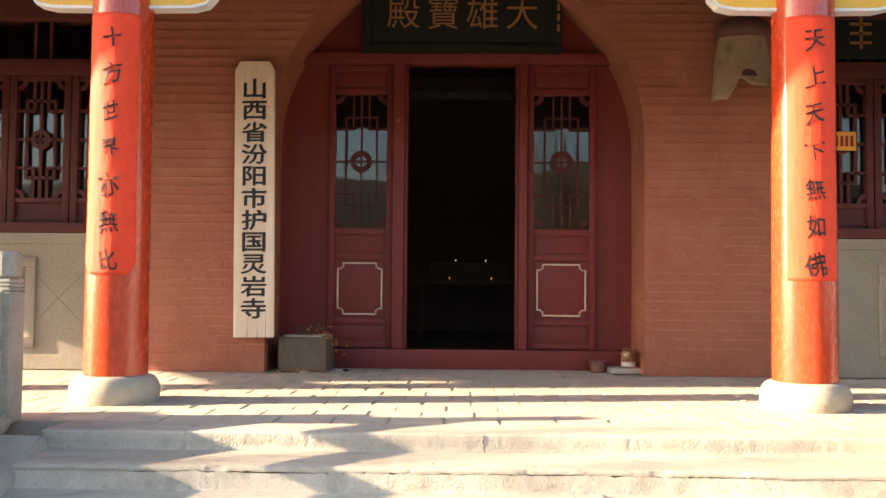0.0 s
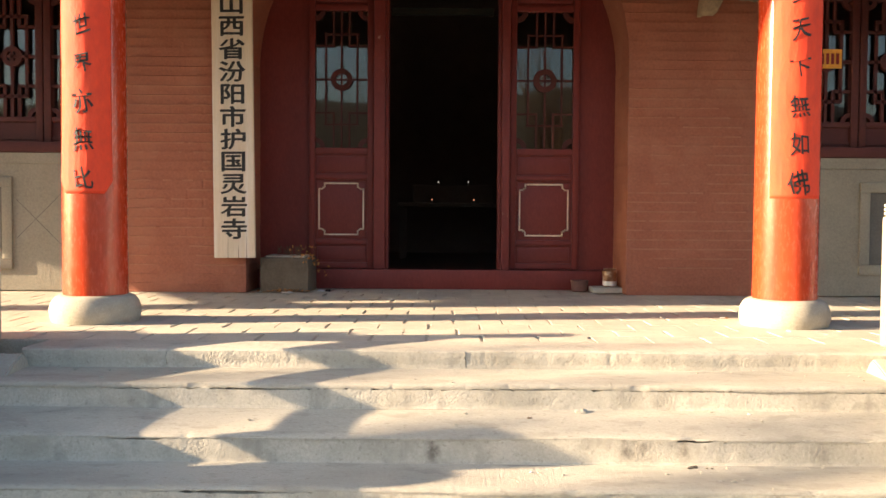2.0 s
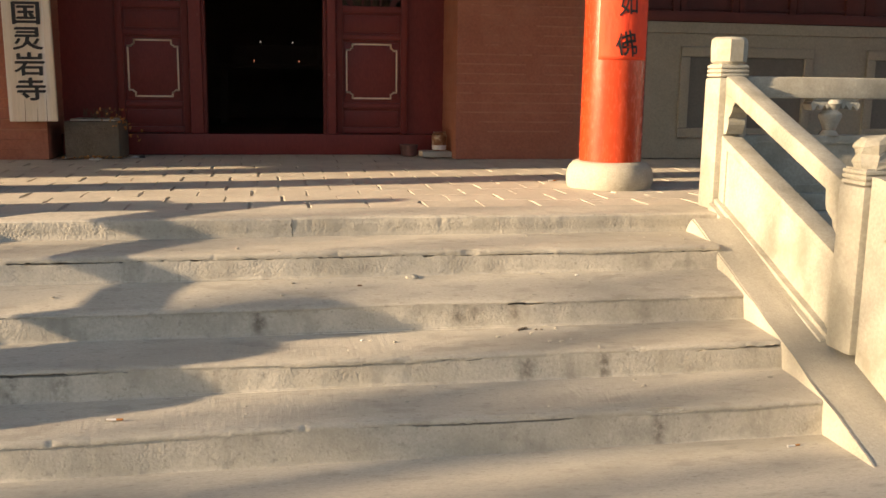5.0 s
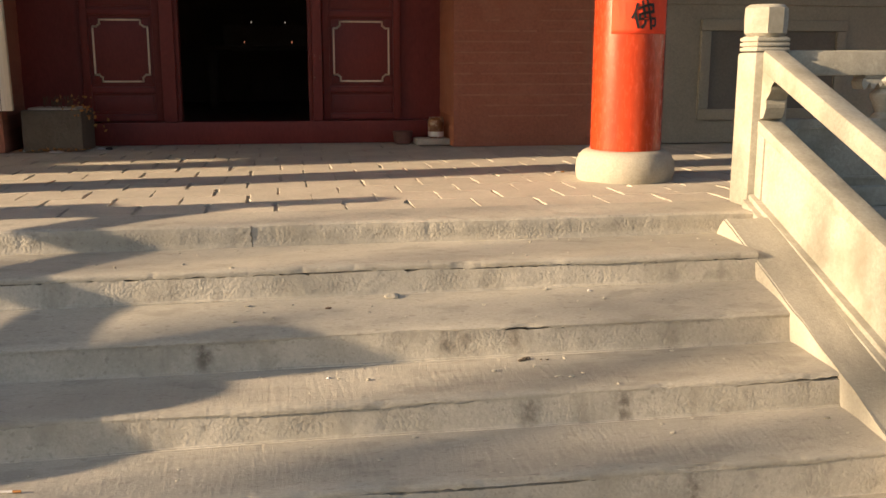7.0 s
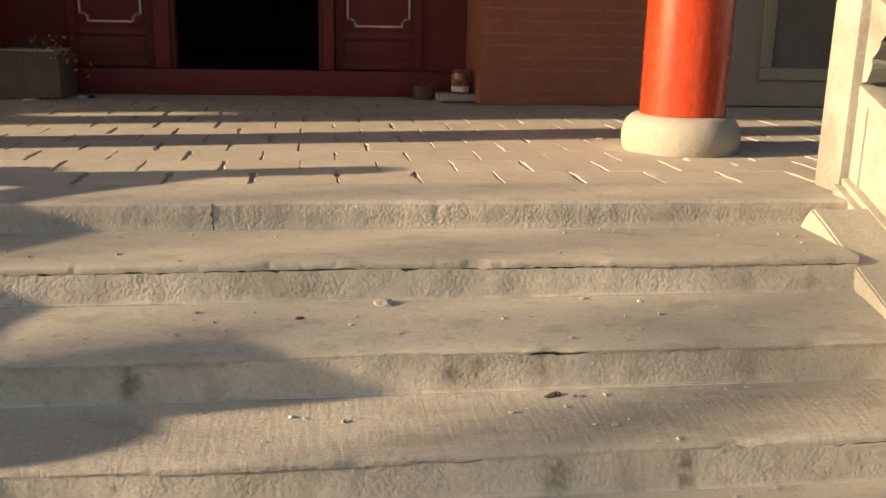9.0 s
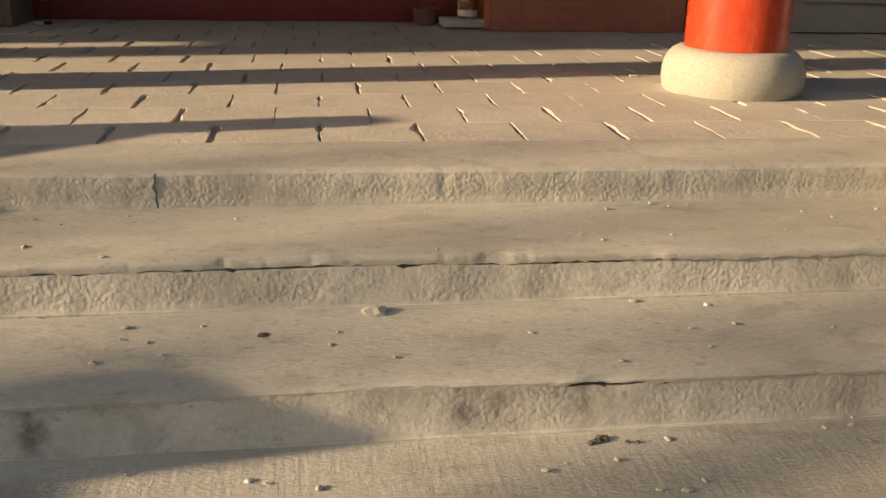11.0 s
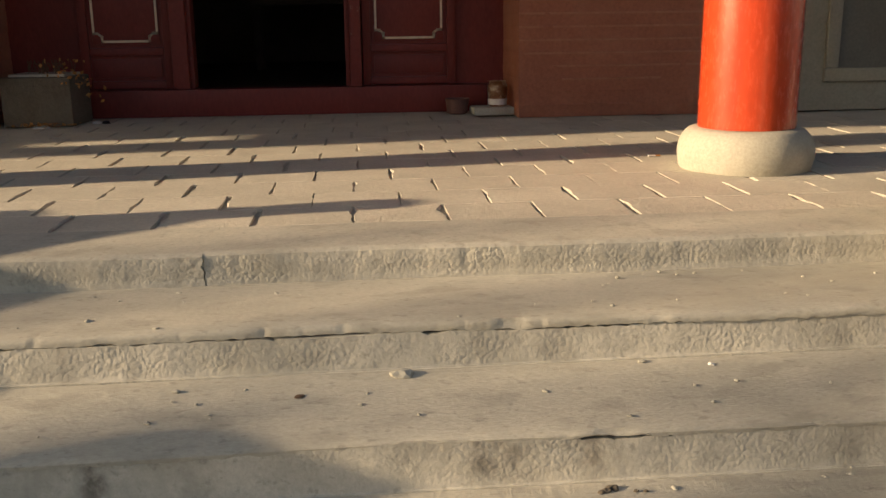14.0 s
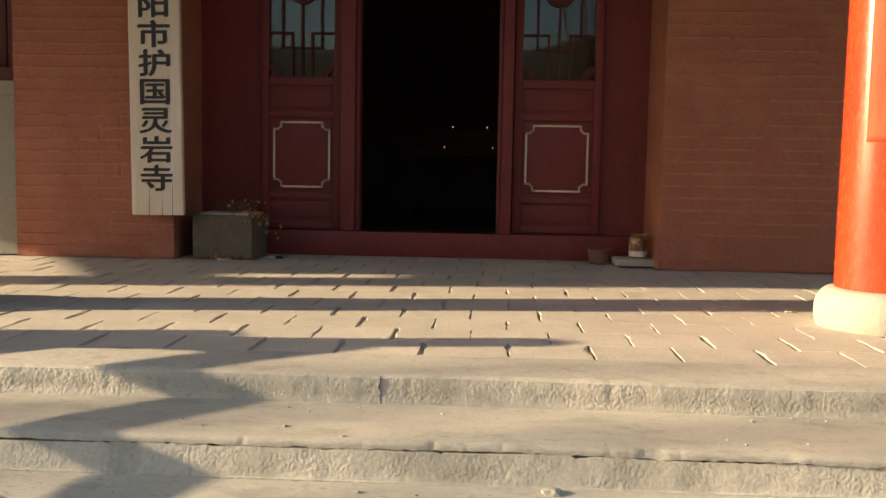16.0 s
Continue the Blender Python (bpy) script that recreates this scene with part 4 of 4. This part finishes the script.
# ---- columns ----
def column(x, y, words, torn):
    base = solid("column_base", B(), M_DRUM, "rounded grey stone drum base under a red column", "column base", "stone column bases")
    bm = B()
    lathe(bm, [(0.256, 0.0), (0.262, 0.018), (0.268, 0.05), (0.268, 0.08), (0.262, 0.108), (0.25, 0.133), (0.232, 0.153), (0.21, 0.164), (0.15, 0.166)], 48, wobble=0.003)
    base.data = mesh_of("column_base", bm, M_DRUM, True)
    base.matrix_basis = pose(x, y, 0)
    c = thing("column", "glossy vermilion round timber column", "column", "columns of the porch")
    bm = B()
    lathe(bm, [(0.192, 0.166), (0.1915, 0.6), (0.190, 1.2), (0.188, 1.8), (0.186, 2.4), (0.185, 3.1)], 64)
    part("shaft", bm, M_COLUMN, c, smooth=True)
    if words:
        # painted bracket boards under the beam
        bm = B()
        for s in (-1, 1):
            pts = [(s * 0.17, 2.446), (s * 0.44, 2.45), (s * 0.53, 2.472), (s * 0.58, 2.53), (s * 0.60, 2.638), (s * 0.17, 2.638)]
            prism(bm, pts, "y", -0.05, 0.05)
        br = part("bracket", bm, M_YELLOW, c, "yellow painted bracket board")
        bm = B()
        for s in (-1, 1):
            e = [(0.17, 2.446), (0.44, 2.45), (0.53, 2.472), (0.58, 2.53), (0.60, 2.60)]
            for p, q in zip(e, e[1:]):
                prism(bm, [(s * p[0], p[1] - 0.014), (s * q[0] + s * 0.004, q[1] - 0.014), (s * q[0], q[1] + 0.004), (s * p[0], p[1] + 0.004)], "y", -0.056, 0.056)
        part("edging", bm, M_PALE, br, "pale blue white edging")
        co = thing("couplet_paper", "bright red paper couplet strip with black brush characters", "couplet", "red couplets on the columns")
        n, m, half = 26, 60, radians(50)
        z0, z1, r0 = 0.775, 2.37, 0.1945
        bm = B()
        vs = {}
        for j in range(m + 1):
            for i in range(n + 1):
                f = -half + 2 * half * i / n
                z = z0 + (z1 - z0) * j / m
                u = abs(2 * i / n - 1)
                if torn and j < 4:
                    z += (0.075 * max(0.0, u - 0.72) / 0.28) * (1 - j / 4)
                wr = 0.004 * abs(noise.noise(Vector((f * 5, z * 2.2, x)))) + 0.002 * noise.noise(Vector((f * 14, z * 9, x)))
                if torn:
                    wr += 0.018 * max(0.0, 1 - (z - z0) / 0.35) * (max(0, u - 0.3)) ** 2
                r = r0 + wr - 0.0012 * z
                vs[i, j] = bm.verts.new((r * math.sin(f), -r * math.cos(f), z))
        for j in range(m):
            for i in range(n):
                bm.faces.new((vs[i, j], vs[i + 1, j], vs[i + 1, j + 1], vs[i, j + 1]))
        sheet = part("paper_sheet", bm, M_PAPER, co, smooth=True)
        md = sheet.modifiers.new("thickness", 'SOLIDIFY')
        md.thickness = 0.0008
        random.seed(len(words) + int(x * 10))
        for k, ch in enumerate(words):
            letter_part(lettering(ch, 0.14 + 0.025 * random.random(), 0.0012, 0.0006), M_INK, sheet, (0.0, 0.0, 2.225 - 0.2265 * k),
                        0.82 + 0.1 * random.random(), 0.92, -0.14, 0.1985, 0.022)
        co.matrix_basis = pose(x, y, 0)
    c.matrix_basis = pose(x, y, 0)


column(-2.025, -2.065, "十方世界亦無比", True)
column(2.205, -2.05, "天上天下無如佛", False)
column(-7.7, -2.06, "", False)
column(6.4, -2.06, "", False)

# beams, eave and roof over the porch
bm = B()
box(bm, -7.9, 8.1, -2.17, -1.95, 2.64, 3.52, 0.01)
# added board at the unseen west end, slotted to shape the sun streaks indoors of the columns
prism(bm, [(-1.87, 1.73), (-1.87, 1.92), (-1.70, 1.92), (-1.70, 2.22), (-1.87, 2.22), (-1.87, 2.9), (0.03, 2.9), (0.03, 1.40)], "x", -7.75, -7.65)
solid("porch_beam", bm, M_ROOF, "dark red beams over the porch columns, with an added unseen sun-blocking board", "beam", kind="structure")
bm = B()
prism(bm, [(-2.9, 3.37), (-2.9, 3.50), (0.3, 4.6), (0.3, 4.3), (-2.0, 3.56)], "x", -8.3, 8.5)
solid("porch_roof", bm, M_ROOF, "dark eave and roof over the porch", "roof", kind="structure")
# unseen ends, added; the west one's lower edge cuts off the low sun
bm = B()
box(bm, -7.9, -7.7, -1.95, 0.4, 2.9, 4.3)
box(bm, 7.9, 8.1, -1.95, 0.4, 2.64, 4.3)
solid("porch_gable", bm, M_ROOF, "dark boards added to close the unseen porch ends", "wall", kind="structure")

# ---- canvas hood on the wall ----
ho = thing("canvas_hood", "weathered beige canvas hood hung on the wall", "hood")
bm = B()
n, m = 22, 14
g = {}
for j in range(m + 1):
    for i in range(n + 1):
        f = i / n
        a = radians(-88 + 176 * f)
        v = j / m
        w = 0.20 + 0.06 * v
        d = 0.13 + 0.05 * v
        hem = 0.015 * noise.noise(Vector((f * 19, 1.3, 0)))
        if f > 0.42:
            hem += 0.15 - 0.05 * min(1.0, (f - 0.42) / 0.12)
        elif f > 0.3:
            hem += 0.15 * (f - 0.3) / 0.12
        z = 0.56 - 0.56 * v + (hem * (v - 0.5) / 0.5 if v > 0.5 else 0)
        k = 1 + 0.06 * noise.noise(Vector((f * 8, v * 3, 2)))
        g[i, j] = bm.verts.new((w * math.sin(a) * k, -d * math.cos(a) * k, z))
for j in range(m):
    for i in range(n):
        bm.faces.new((g[i, j], g[i + 1, j], g[i + 1, j + 1], g[i, j + 1]))
bm.faces.new([g[i, 0] for i in range(n + 1)])
top = B()
lathe(top, [(0.215, 0.47), (0.222, 0.50), (0.215, 0.55), (0.17, 0.60), (0.09, 0.625)], 28, 0, -0.02, 0.006)
part("crown", top, M_CLAY, ho, "dark sagging top band", smooth=True)
sh = part("canvas", bm, M_FABRIC, ho, smooth=True)
sh.modifiers.new("thickness", 'SOLIDIFY').thickness = 0.006
bm = B()
lathe(bm, [(0.02, 0.52), (0.02, 0.3), (0.11, 0.2), (0.12, 0.16)], 20, 0, -0.07)
part("inner_horn", bm, M_CLAY, ho, smooth=True)
ho.matrix_basis = pose(2.44, -0.012, 2.29) @ Matrix.Diagonal((1.02, 1.0, 1.12, 1))

# orange plate and plaque by the east windows
pp = thing("orange_plate", "small orange enamel plate on the window", "plate")
bm = B()
box(bm, -0.10, 0.10, -0.006, 0, -0.08, 0.08, 0.003)
part("plate", bm, M_PLATE, pp)
bm = B()
for k in range(4):
    box(bm, -0.075 + 0.042 * k, -0.05 + 0.042 * k, -0.008, -0.005, -0.045, 0.045)
part("marks", bm, M_PLATEINK, pp)
pp.matrix_basis = pose(3.33, 0.108, 1.985)
ep = thing("window_plaque", "dark board with dull gold marks over the windows", "plaque")
bm = B()
box(bm, -0.75, 0.75, -0.03, 0.0, 0, 0.5, 0.01)
part("board", bm, M_PLAQUE, ep)
for k in range(3):
    bm = B()
    for q in range(4):
        box(bm, -0.58 + 0.46 * k, -0.40 + 0.46 * k, -0.034, -0.028, 0.12 + 0.08 * q, 0.145 + 0.08 * q)
    box(bm, -0.50 + 0.46 * k, -0.475 + 0.46 * k, -0.034, -0.028, 0.08, 0.44)
    part("gold_marks", bm, M_GOLD, ep)
ep.matrix_basis = pose(3.95, 0.09, 2.68)

# ---- small things by the door ----
pb = thing("planter_block", "rough grey concrete planter box with dry weeds", "planter")
bm = B()
box(bm, -0.205, 0.205, -0.17, 0.17, 0, 0.29, 0.012)
part("box", bm, M_CONCRETE, pb, smooth=True)
bm = B()
box(bm, -0.165, 0.165, -0.13, 0.13, 0.28, 0.305)
part("soil", bm, M_JOINT, pb)
random.seed(5)
bm = B()
for k in range(34):
    x, y = random.uniform(-0.10, 0.15), random.uniform(-0.12, 0.12)
    p = Vector((x, y, 0.30))
    d = Vector((random.uniform(-0.3, 0.5), random.uniform(-0.5, 0.2), 1)).normalized()
    for s in range(4):
        q = p + d * 0.022
        r = 0.0016
        prism(bm, [(p.x - r, p.y - r), (p.x + r, p.y - r), (p.x + r, p.y + r), (p.x - r, p.y + r)], "z", p.z, q.z + 0.004)
        p = q
        d = (d + Vector((random.uniform(-0.4, 0.4), random.uniform(-0.4, 0.4), -0.25))).normalized()
tagged(part("weed_stems", bm, M_TWIG, pb), kind="stuff")
bm = B()
for k in range(60):
    c = Vector((random.triangular(0.0, 0.36, 0.25), random.uniform(-0.2, 0.1), random.uniform(0.25, 0.39)))
    if c.x > 0.2:
        c.z -= (c.x - 0.2) * 1.2
    u = Vector((random.uniform(-1, 1), random.uniform(-1, 1), random.uniform(-1, 1))).normalized() * random.uniform(0.008, 0.02)
    w = u.cross(Vector((random.uniform(-1, 1), random.uniform(-1, 1), 0.3))).normalized() * u.length * 0.6
    bm.faces.new([bm.verts.new(c + t) for t in (u, w, -u, -w)])
tagged(part("dry_leaves", bm, M_DRY, pb, "dry orange leaves"), kind="stuff")
pb.matrix_basis = pose(-1.215, 0.20, 0.0, 0, 0, -4)

sl = thing("stone_slab", "small flat grey stone slab by the wall", "slab")
bm = B()
box(bm, -0.13, 0.13, -0.10, 0.10, 0, 0.05, 0.012)
part("block", bm, M_STONE, sl, smooth=True)
sl.matrix_basis = pose(1.50, 0.24, 0, 0, 0, 3)
ja = thing("glazed_jar", "small cream and brown glazed jar on a slab", "jar")
bm = B()
lathe(bm, [(0.048, 0), (0.056, 0.01), (0.060, 0.06), (0.064, 0.11), (0.062, 0.135), (0.052, 0.145), (0.056, 0.158), (0.05, 0.158), (0.045, 0.14), (0.02, 0.135)], 28)
part("body", bm, M_GLAZE, ja, smooth=True)
bm = B()
lathe(bm, [(0.0605, 0.012), (0.0612, 0.045), (0.0625, 0.048), (0.059, 0.049)], 28)
part("band", bm, M_SCRAP, ja, "white band round the foot", smooth=True)
ja.matrix_basis = pose(1.535, 0.24, 0.05)
po = thing("clay_pot", "small dark clay pot on the floor", "pot")
bm = B()
lathe(bm, [(0.055, 0), (0.066, 0.01), (0.072, 0.06), (0.076, 0.085), (0.079, 0.098), (0.07, 0.1), (0.064, 0.085), (0.03, 0.06)], 26)
part("body", bm, M_CLAY, po, smooth=True)
po.matrix_basis = pose(1.285, 0.30, 0)


def scrap(x, y, z, s, mat, label, name="paper_scrap", cat="scrap", grp="scraps on the floor", flat=0.5, seed=0, rz=0):
    bm = B()
    bmesh.ops.create_icosphere(bm, subdivisions=2, radius=1)
    for v in bm.verts:
        k = 1 + 0.35 * noise.noise(v.co * 1.7 + Vector((seed * 3.1, 0, 0)))
        v.co = Vector((v.co.x * s * k, v.co.y * s * 0.7 * k, max(-0.3 * s * flat, v.co.z * s * flat * k)))
    lo = min(v.co.z for v in bm.verts)
    for v in bm.verts:
        v.co.z -= lo
    ob = solid(name, bm, mat, label, cat, grp)
    ob.matrix_basis = pose(x, y, z - 0.001, 0, 0, rz)
    return ob


scrap(-0.94, 0.20, 0.0, 0.038, M_SCRAP, "torn white plastic scrap by the door", flat=0.3, seed=1, rz=-28)
scrap(-0.875, 0.17, 0.0, 0.030, M_INK, "crumpled black plastic scrap by the door", flat=0.45, seed=2, rz=-20)
scrap(-1.20, -0.03, 0.0, 0.05, M_SCRAP, "crumpled paper wrapper by the planter", flat=0.3, seed=3)
random.seed(8)
bm = B()
for k in range(70):
    c = Vector((random.gauss(-1.2, 0.10), random.gauss(-0.03, 0.025), random.uniform(0.004, 0.03)))
    u = Vector((random.uniform(-1, 1), random.uniform(-1, 1), random.uniform(-0.3, 0.5))).normalized() * random.uniform(0.012, 0.028)
    w = u.cross(Vector((random.uniform(-0.5, 0.5), random.uniform(-0.5, 0.5), 1))).normalized() * u.length * 0.5
    c.z = max(c.z, abs(u.z) + abs(w.z) + 0.002)
    bm.faces.new([bm.verts.new(c + t) for t in (u, w, -u, -w)])
solid("leaf_litter", bm, M_DRY, "dry orange leaf litter by the planter", "litter", kind="stuff")
scrap(-1.42, 0.08, 0.0, 0.025, M_SCRAP, "small white scrap by the planter", seed=6)

# stones and crumbs lying on the steps
def step_height(y):
    for yb, zb, yn, zn, zf, lip in STEPS:
        if yn + 0.015 < y < yb:
            k = (y - yb) / (yn - yb)
            return zb + (zn - zb) * k ** 1.4
    return None


GR = "loose stones on the steps"
scrap(0.728, -3.631, -0.216, 0.030, M_STONE, "loose grey stone lying on a step", "loose_stone", "stone", GR, 0.55, 7)
for q, (x, y, r) in enumerate(((1.476, -3.645, 0.012), (0.366, -3.663, 0.008), (0.261, -3.712, 0.008), (0.628, -3.741, 0.009), (1.052, -3.725, 0.010), (1.428, -3.792, 0.009),
                               (1.73, -3.742, 0.008), (1.296, -3.93, 0.012), (1.639, -3.919, 0.010), (1.701, -3.913, 0.012), (0.471, -3.994, 0.011), (0.599, -4.028, 0.012),
                               (1.316, -4.071, 0.009), (0.418, -3.329, 0.012), (1.263, -3.516, 0.008), (2.05, -3.34, 0.010), (-0.024, -3.482, 0.012), (0.164, -3.771, 0.011), (1.533, -4.327, 0.013))):
    scrap(x, y, step_height(y), r * 0.75, M_SCRAP if q in (0, 10) else M_STONE, "pale chip of stone lying on a step", "stone_chip", "stone", "stone chips on the steps", 0.5, 30 + q, 40 * q)
scrap(0.49, -3.70, step_height(-3.70), 0.014, M_TWIG, "dark dry twig lying on a step", "twig", "twig", "", 0.25, 60, 35)
for q in range(9):
    scrap(1.168 + 0.035 * math.cos(q * 2.1) * (q % 4) * 0.6, -3.925 + 0.012 * math.sin(q * 1.7), step_height(-3.925), 0.006 + 0.002 * (q % 3), M_CONCRETE, "dark crumb of soil on a step", "soil_crumb", "soil", "soil crumbs on the steps", 0.7, 70 + q)


def cigarette_end(x, y, z, rz):
    t = thing("cigarette_end", "discarded cigarette end with a tan filter", "litter", "cigarette ends")
    for nm, x0, x1, mt in (("paper_tube", -0.02, 0.012, M_SCRAP), ("filter", 0.0122, 0.034, M_DRY)):
        bm = B()
        prism(bm, [(0.0038 * math.cos(a * math.pi / 5), 0.0038 + 0.0038 * math.sin(a * math.pi / 5)) for a in range(10)], "x", x0, x1)
        part(nm, bm, mt, t)
    t.matrix_basis = pose(x, y, z, 0, 0, rz)


cigarette_end(-0.422, -4.404, step_height(-4.404), -5)
cigarette_end(1.997, -4.627, -0.668, 10)
cigarette_end(1.93, -1.72, 0.001, 5)


random.seed(11)
bm = B()
count = 0
while count < 150:
    x, y = random.uniform(SX0 + 0.1, SX1 - 0.1), random.uniform(-4.5, -3.25)
    z = step_height(y)
    if z is None:
        continue
    r = random.choice((0.002, 0.003, 0.003, 0.004, 0.005, 0.007))
    k0 = len(bm.verts)
    bmesh.ops.create_icosphere(bm, subdivisions=1, radius=r)
    bm.verts.ensure_lookup_table()
    st = random.uniform(0.6, 2.0)
    for v in bm.verts[k0:]:
        v.co = Vector((v.co.x * st + x, v.co.y + y, v.co.z * 0.6 + z + r * 0.35))
    count += 1
solid("grit", bm, M_STONE, "scattered crumbs of grit on the steps", "grit", kind="stuff")

# ---- paving bricks of the terrace ----
floor = thing("floor", "dusty grey brick paving laid in running bond", "floor", kind="structure")
LB, WB, JO = 0.30, 0.26, 0.006


def brick_mesh(seed):
    """A paving brick with a worn, uneven outline."""
    bm = B()
    lx, ly, h = (LB - JO - 0.004 * (seed % 3)) / 2, WB / 2, 0.06
    q = lambda i, s: noise.noise(Vector((i * 3.3, seed * 1.7, s)))
    rim = []
    for ax, ay, bx, by in ((-1, -1, 1, -1), (1, -1, 1, 1), (1, 1, -1, 1), (-1, 1, -1, -1)):
        for k in range(8):
            rim.append((ax + (bx - ax) * k / 8, ay + (by - ay) * k / 8))
    t, m, b = [], [], []
    for i, (x, y) in enumerate(rim):
        hole = noise.noise(Vector((y * 1.3, seed * 5.3, x * 3)))
        wear = 0.0015 + 0.022 * max(0.0, hole + 0.15) * (1 + 0.7 * q(i, 0)) * (1 - abs(y) ** 3) if abs(x) == 1 else 0.0012
        ex, ey = x * lx + 0.001 * q(i, 3), y * ly
        t.append(bm.verts.new((ex - x * wear, ey - y * 0.0012, 0.001 * q(i, 2))))
        m.append(bm.verts.new((ex - x * wear * 0.45, ey, -0.0035 - 0.22 * wear)))
        b.append(bm.verts.new((ex, ey, -h)))
    bm.faces.new(t)
    n = len(rim)
    for a, d in ((t, m), (m, b)):
        for i in range(n):
            bm.faces.new((a[i], d[i], d[(i + 1) % n], a[(i + 1) % n]))
    return mesh_of("brick", bm, M_FLOORBRICK)


variants = [brick_mesh(k) for k in range(22)]
random.seed(21)
rest = B()
made = 0
row = 0
y = -2.897 + WB / 2
while y < 0.52:
    x = -4.62 + (0.16 if row % 2 else 0.0) + random.uniform(-0.02, 0.02)
    while x < 6.0:
        inside = y < 0.03 or JL + 0.12 < x < JR - 0.12
        if inside:
            z = random.choice((-0.0014, -0.001, -0.0008, -0.0005, 0.0))
            near = -3.0 < x < 3.6
            if near and made < 300:
                ob = new("brick", random.choice(variants))
                ob.parent = floor
                ob.matrix_basis = pose(x + random.uniform(-0.004, 0.004), y + random.uniform(-0.002, 0.002), z, random.uniform(-0.15, 0.15), random.uniform(-0.25, 0.25), random.uniform(-0.5, 0.5)) @ Matrix.Diagonal((random.choice((0.98, 0.99, 1.0, 1.01, 1.018) if x < 0.3 else (0.99, 1.005, 1.015, 1.019, 1.02, 1.021)), 1, 1, 1))
                made += 1
            else:
                lx, ly = (LB - JO) / 2, WB / 2
                t = [rest.verts.new((x + a * (lx - 0.004), y + b * (ly - 0.001), z)) for a, b in ((-1, -1), (1, -1), (1, 1), (-1, 1))]
                d = [rest.verts.new((x + a * lx, y + b * ly, -0.03)) for a, b in ((-1, -1), (1, -1), (1, 1), (-1, 1))]
                rest.faces.new(t)
                for i in range(4):
                    rest.faces.new((t[i], d[i], d[(i + 1) % 4], t[(i + 1) % 4]))
        x += LB
    y += WB
    row += 1
tagged(part("far_bricks", rest, M_FLOORBRICK, floor), kind="stuff")


# ---- bare trees out of view: the first added to shade the steps, the rest for the panes ----
random.seed(61)
tree = thing("bare_tree", "leafless tree added out of view, with fine grey twigs", "tree", "bare trees of the courtyard")
wood = {"trunk": B(), "limbs": B(), "twigs": B()}
tips = []


def limb(p, d, r, n, length, level):
    q = p
    side = d.orthogonal().normalized()
    up = d.cross(side)
    k = 7 if level < 2 else 4
    bm = wood["trunk" if level == 0 else "limbs"]
    rings = []
    for i in range(n + 1):
        rr = r * (1 - 0.55 * i / n)
        rings.append([bm.verts.new(q + (side * math.cos(2 * math.pi * a / k) + up * math.sin(2 * math.pi * a / k)) * rr) for a in range(k)])
        if i < n:
            d = (d + Vector((random.uniform(-1, 1), random.uniform(-1, 1), random.uniform(-0.5, 0.9))) * (0.12 + 0.05 * level)).normalized()
            q = q + d * (length / n)
            if level == 2:
                tips.append((q.copy(), d.copy()))
            if level < 2 and i >= (n // 2 if level == 0 else 0):
                for b in range(2):
                    e = (d + Vector((random.uniform(-1, 1), random.uniform(-1, 1), random.uniform(-0.3, 0.7))) * 0.95).normalized()
                    limb(q, e, rr * 0.6, 4 if level < 2 else 3, length * (random.uniform(0.55, 0.8) if level == 0 else random.uniform(0.42, 0.6)), level + 1)
    for a, b in zip(rings, rings[1:]):
        for i in range(k):
            bm.faces.new((a[i], a[(i + 1) % k], b[(i + 1) % k], b[i]))


limb(Vector((0, 0, 0)), Vector((0.05, 0, 1)), 0.30, 7, 4.4, 0)
for q, d in tips:
    for b in range(2):
        e = (d + Vector((random.uniform(-1, 1), random.uniform(-1, 1), random.uniform(-0.3, 0.7))) * 0.8).normalized() * random.uniform(0.25, 0.5)
        f = e.orthogonal().normalized() * 0.005
        g = e.cross(f).normalized() * 0.005
        base = [wood["twigs"].verts.new(q + w) for w in (f, g - f, -g - f)]
        tip = wood["twigs"].verts.new(q + e)
        for i in range(3):
            wood["twigs"].faces.new((base[i], base[(i + 1) % 3], tip))
part("trunk", wood["trunk"], M_TWIG, tree, smooth=True)
part("limbs", wood["limbs"], M_TWIG, tree, smooth=True)
tagged(part("twigs", wood["twigs"], M_TWIG, tree), kind="stuff")
# seed, place and sunken foot chosen so its limbs dapple the steps
tree.matrix_basis = pose(-17, -7.4, -1.68)
# more bare trees across the courtyard, which the panes mirror
for x, y, turn in ((-9.0, -31.0, 70), (-2.5, -34.0, 200), (4.5, -30.0, 310), (11.0, -33.0, 130)):
    copy_thing(tree, pose(x, y, -0.9, 0, 0, turn))
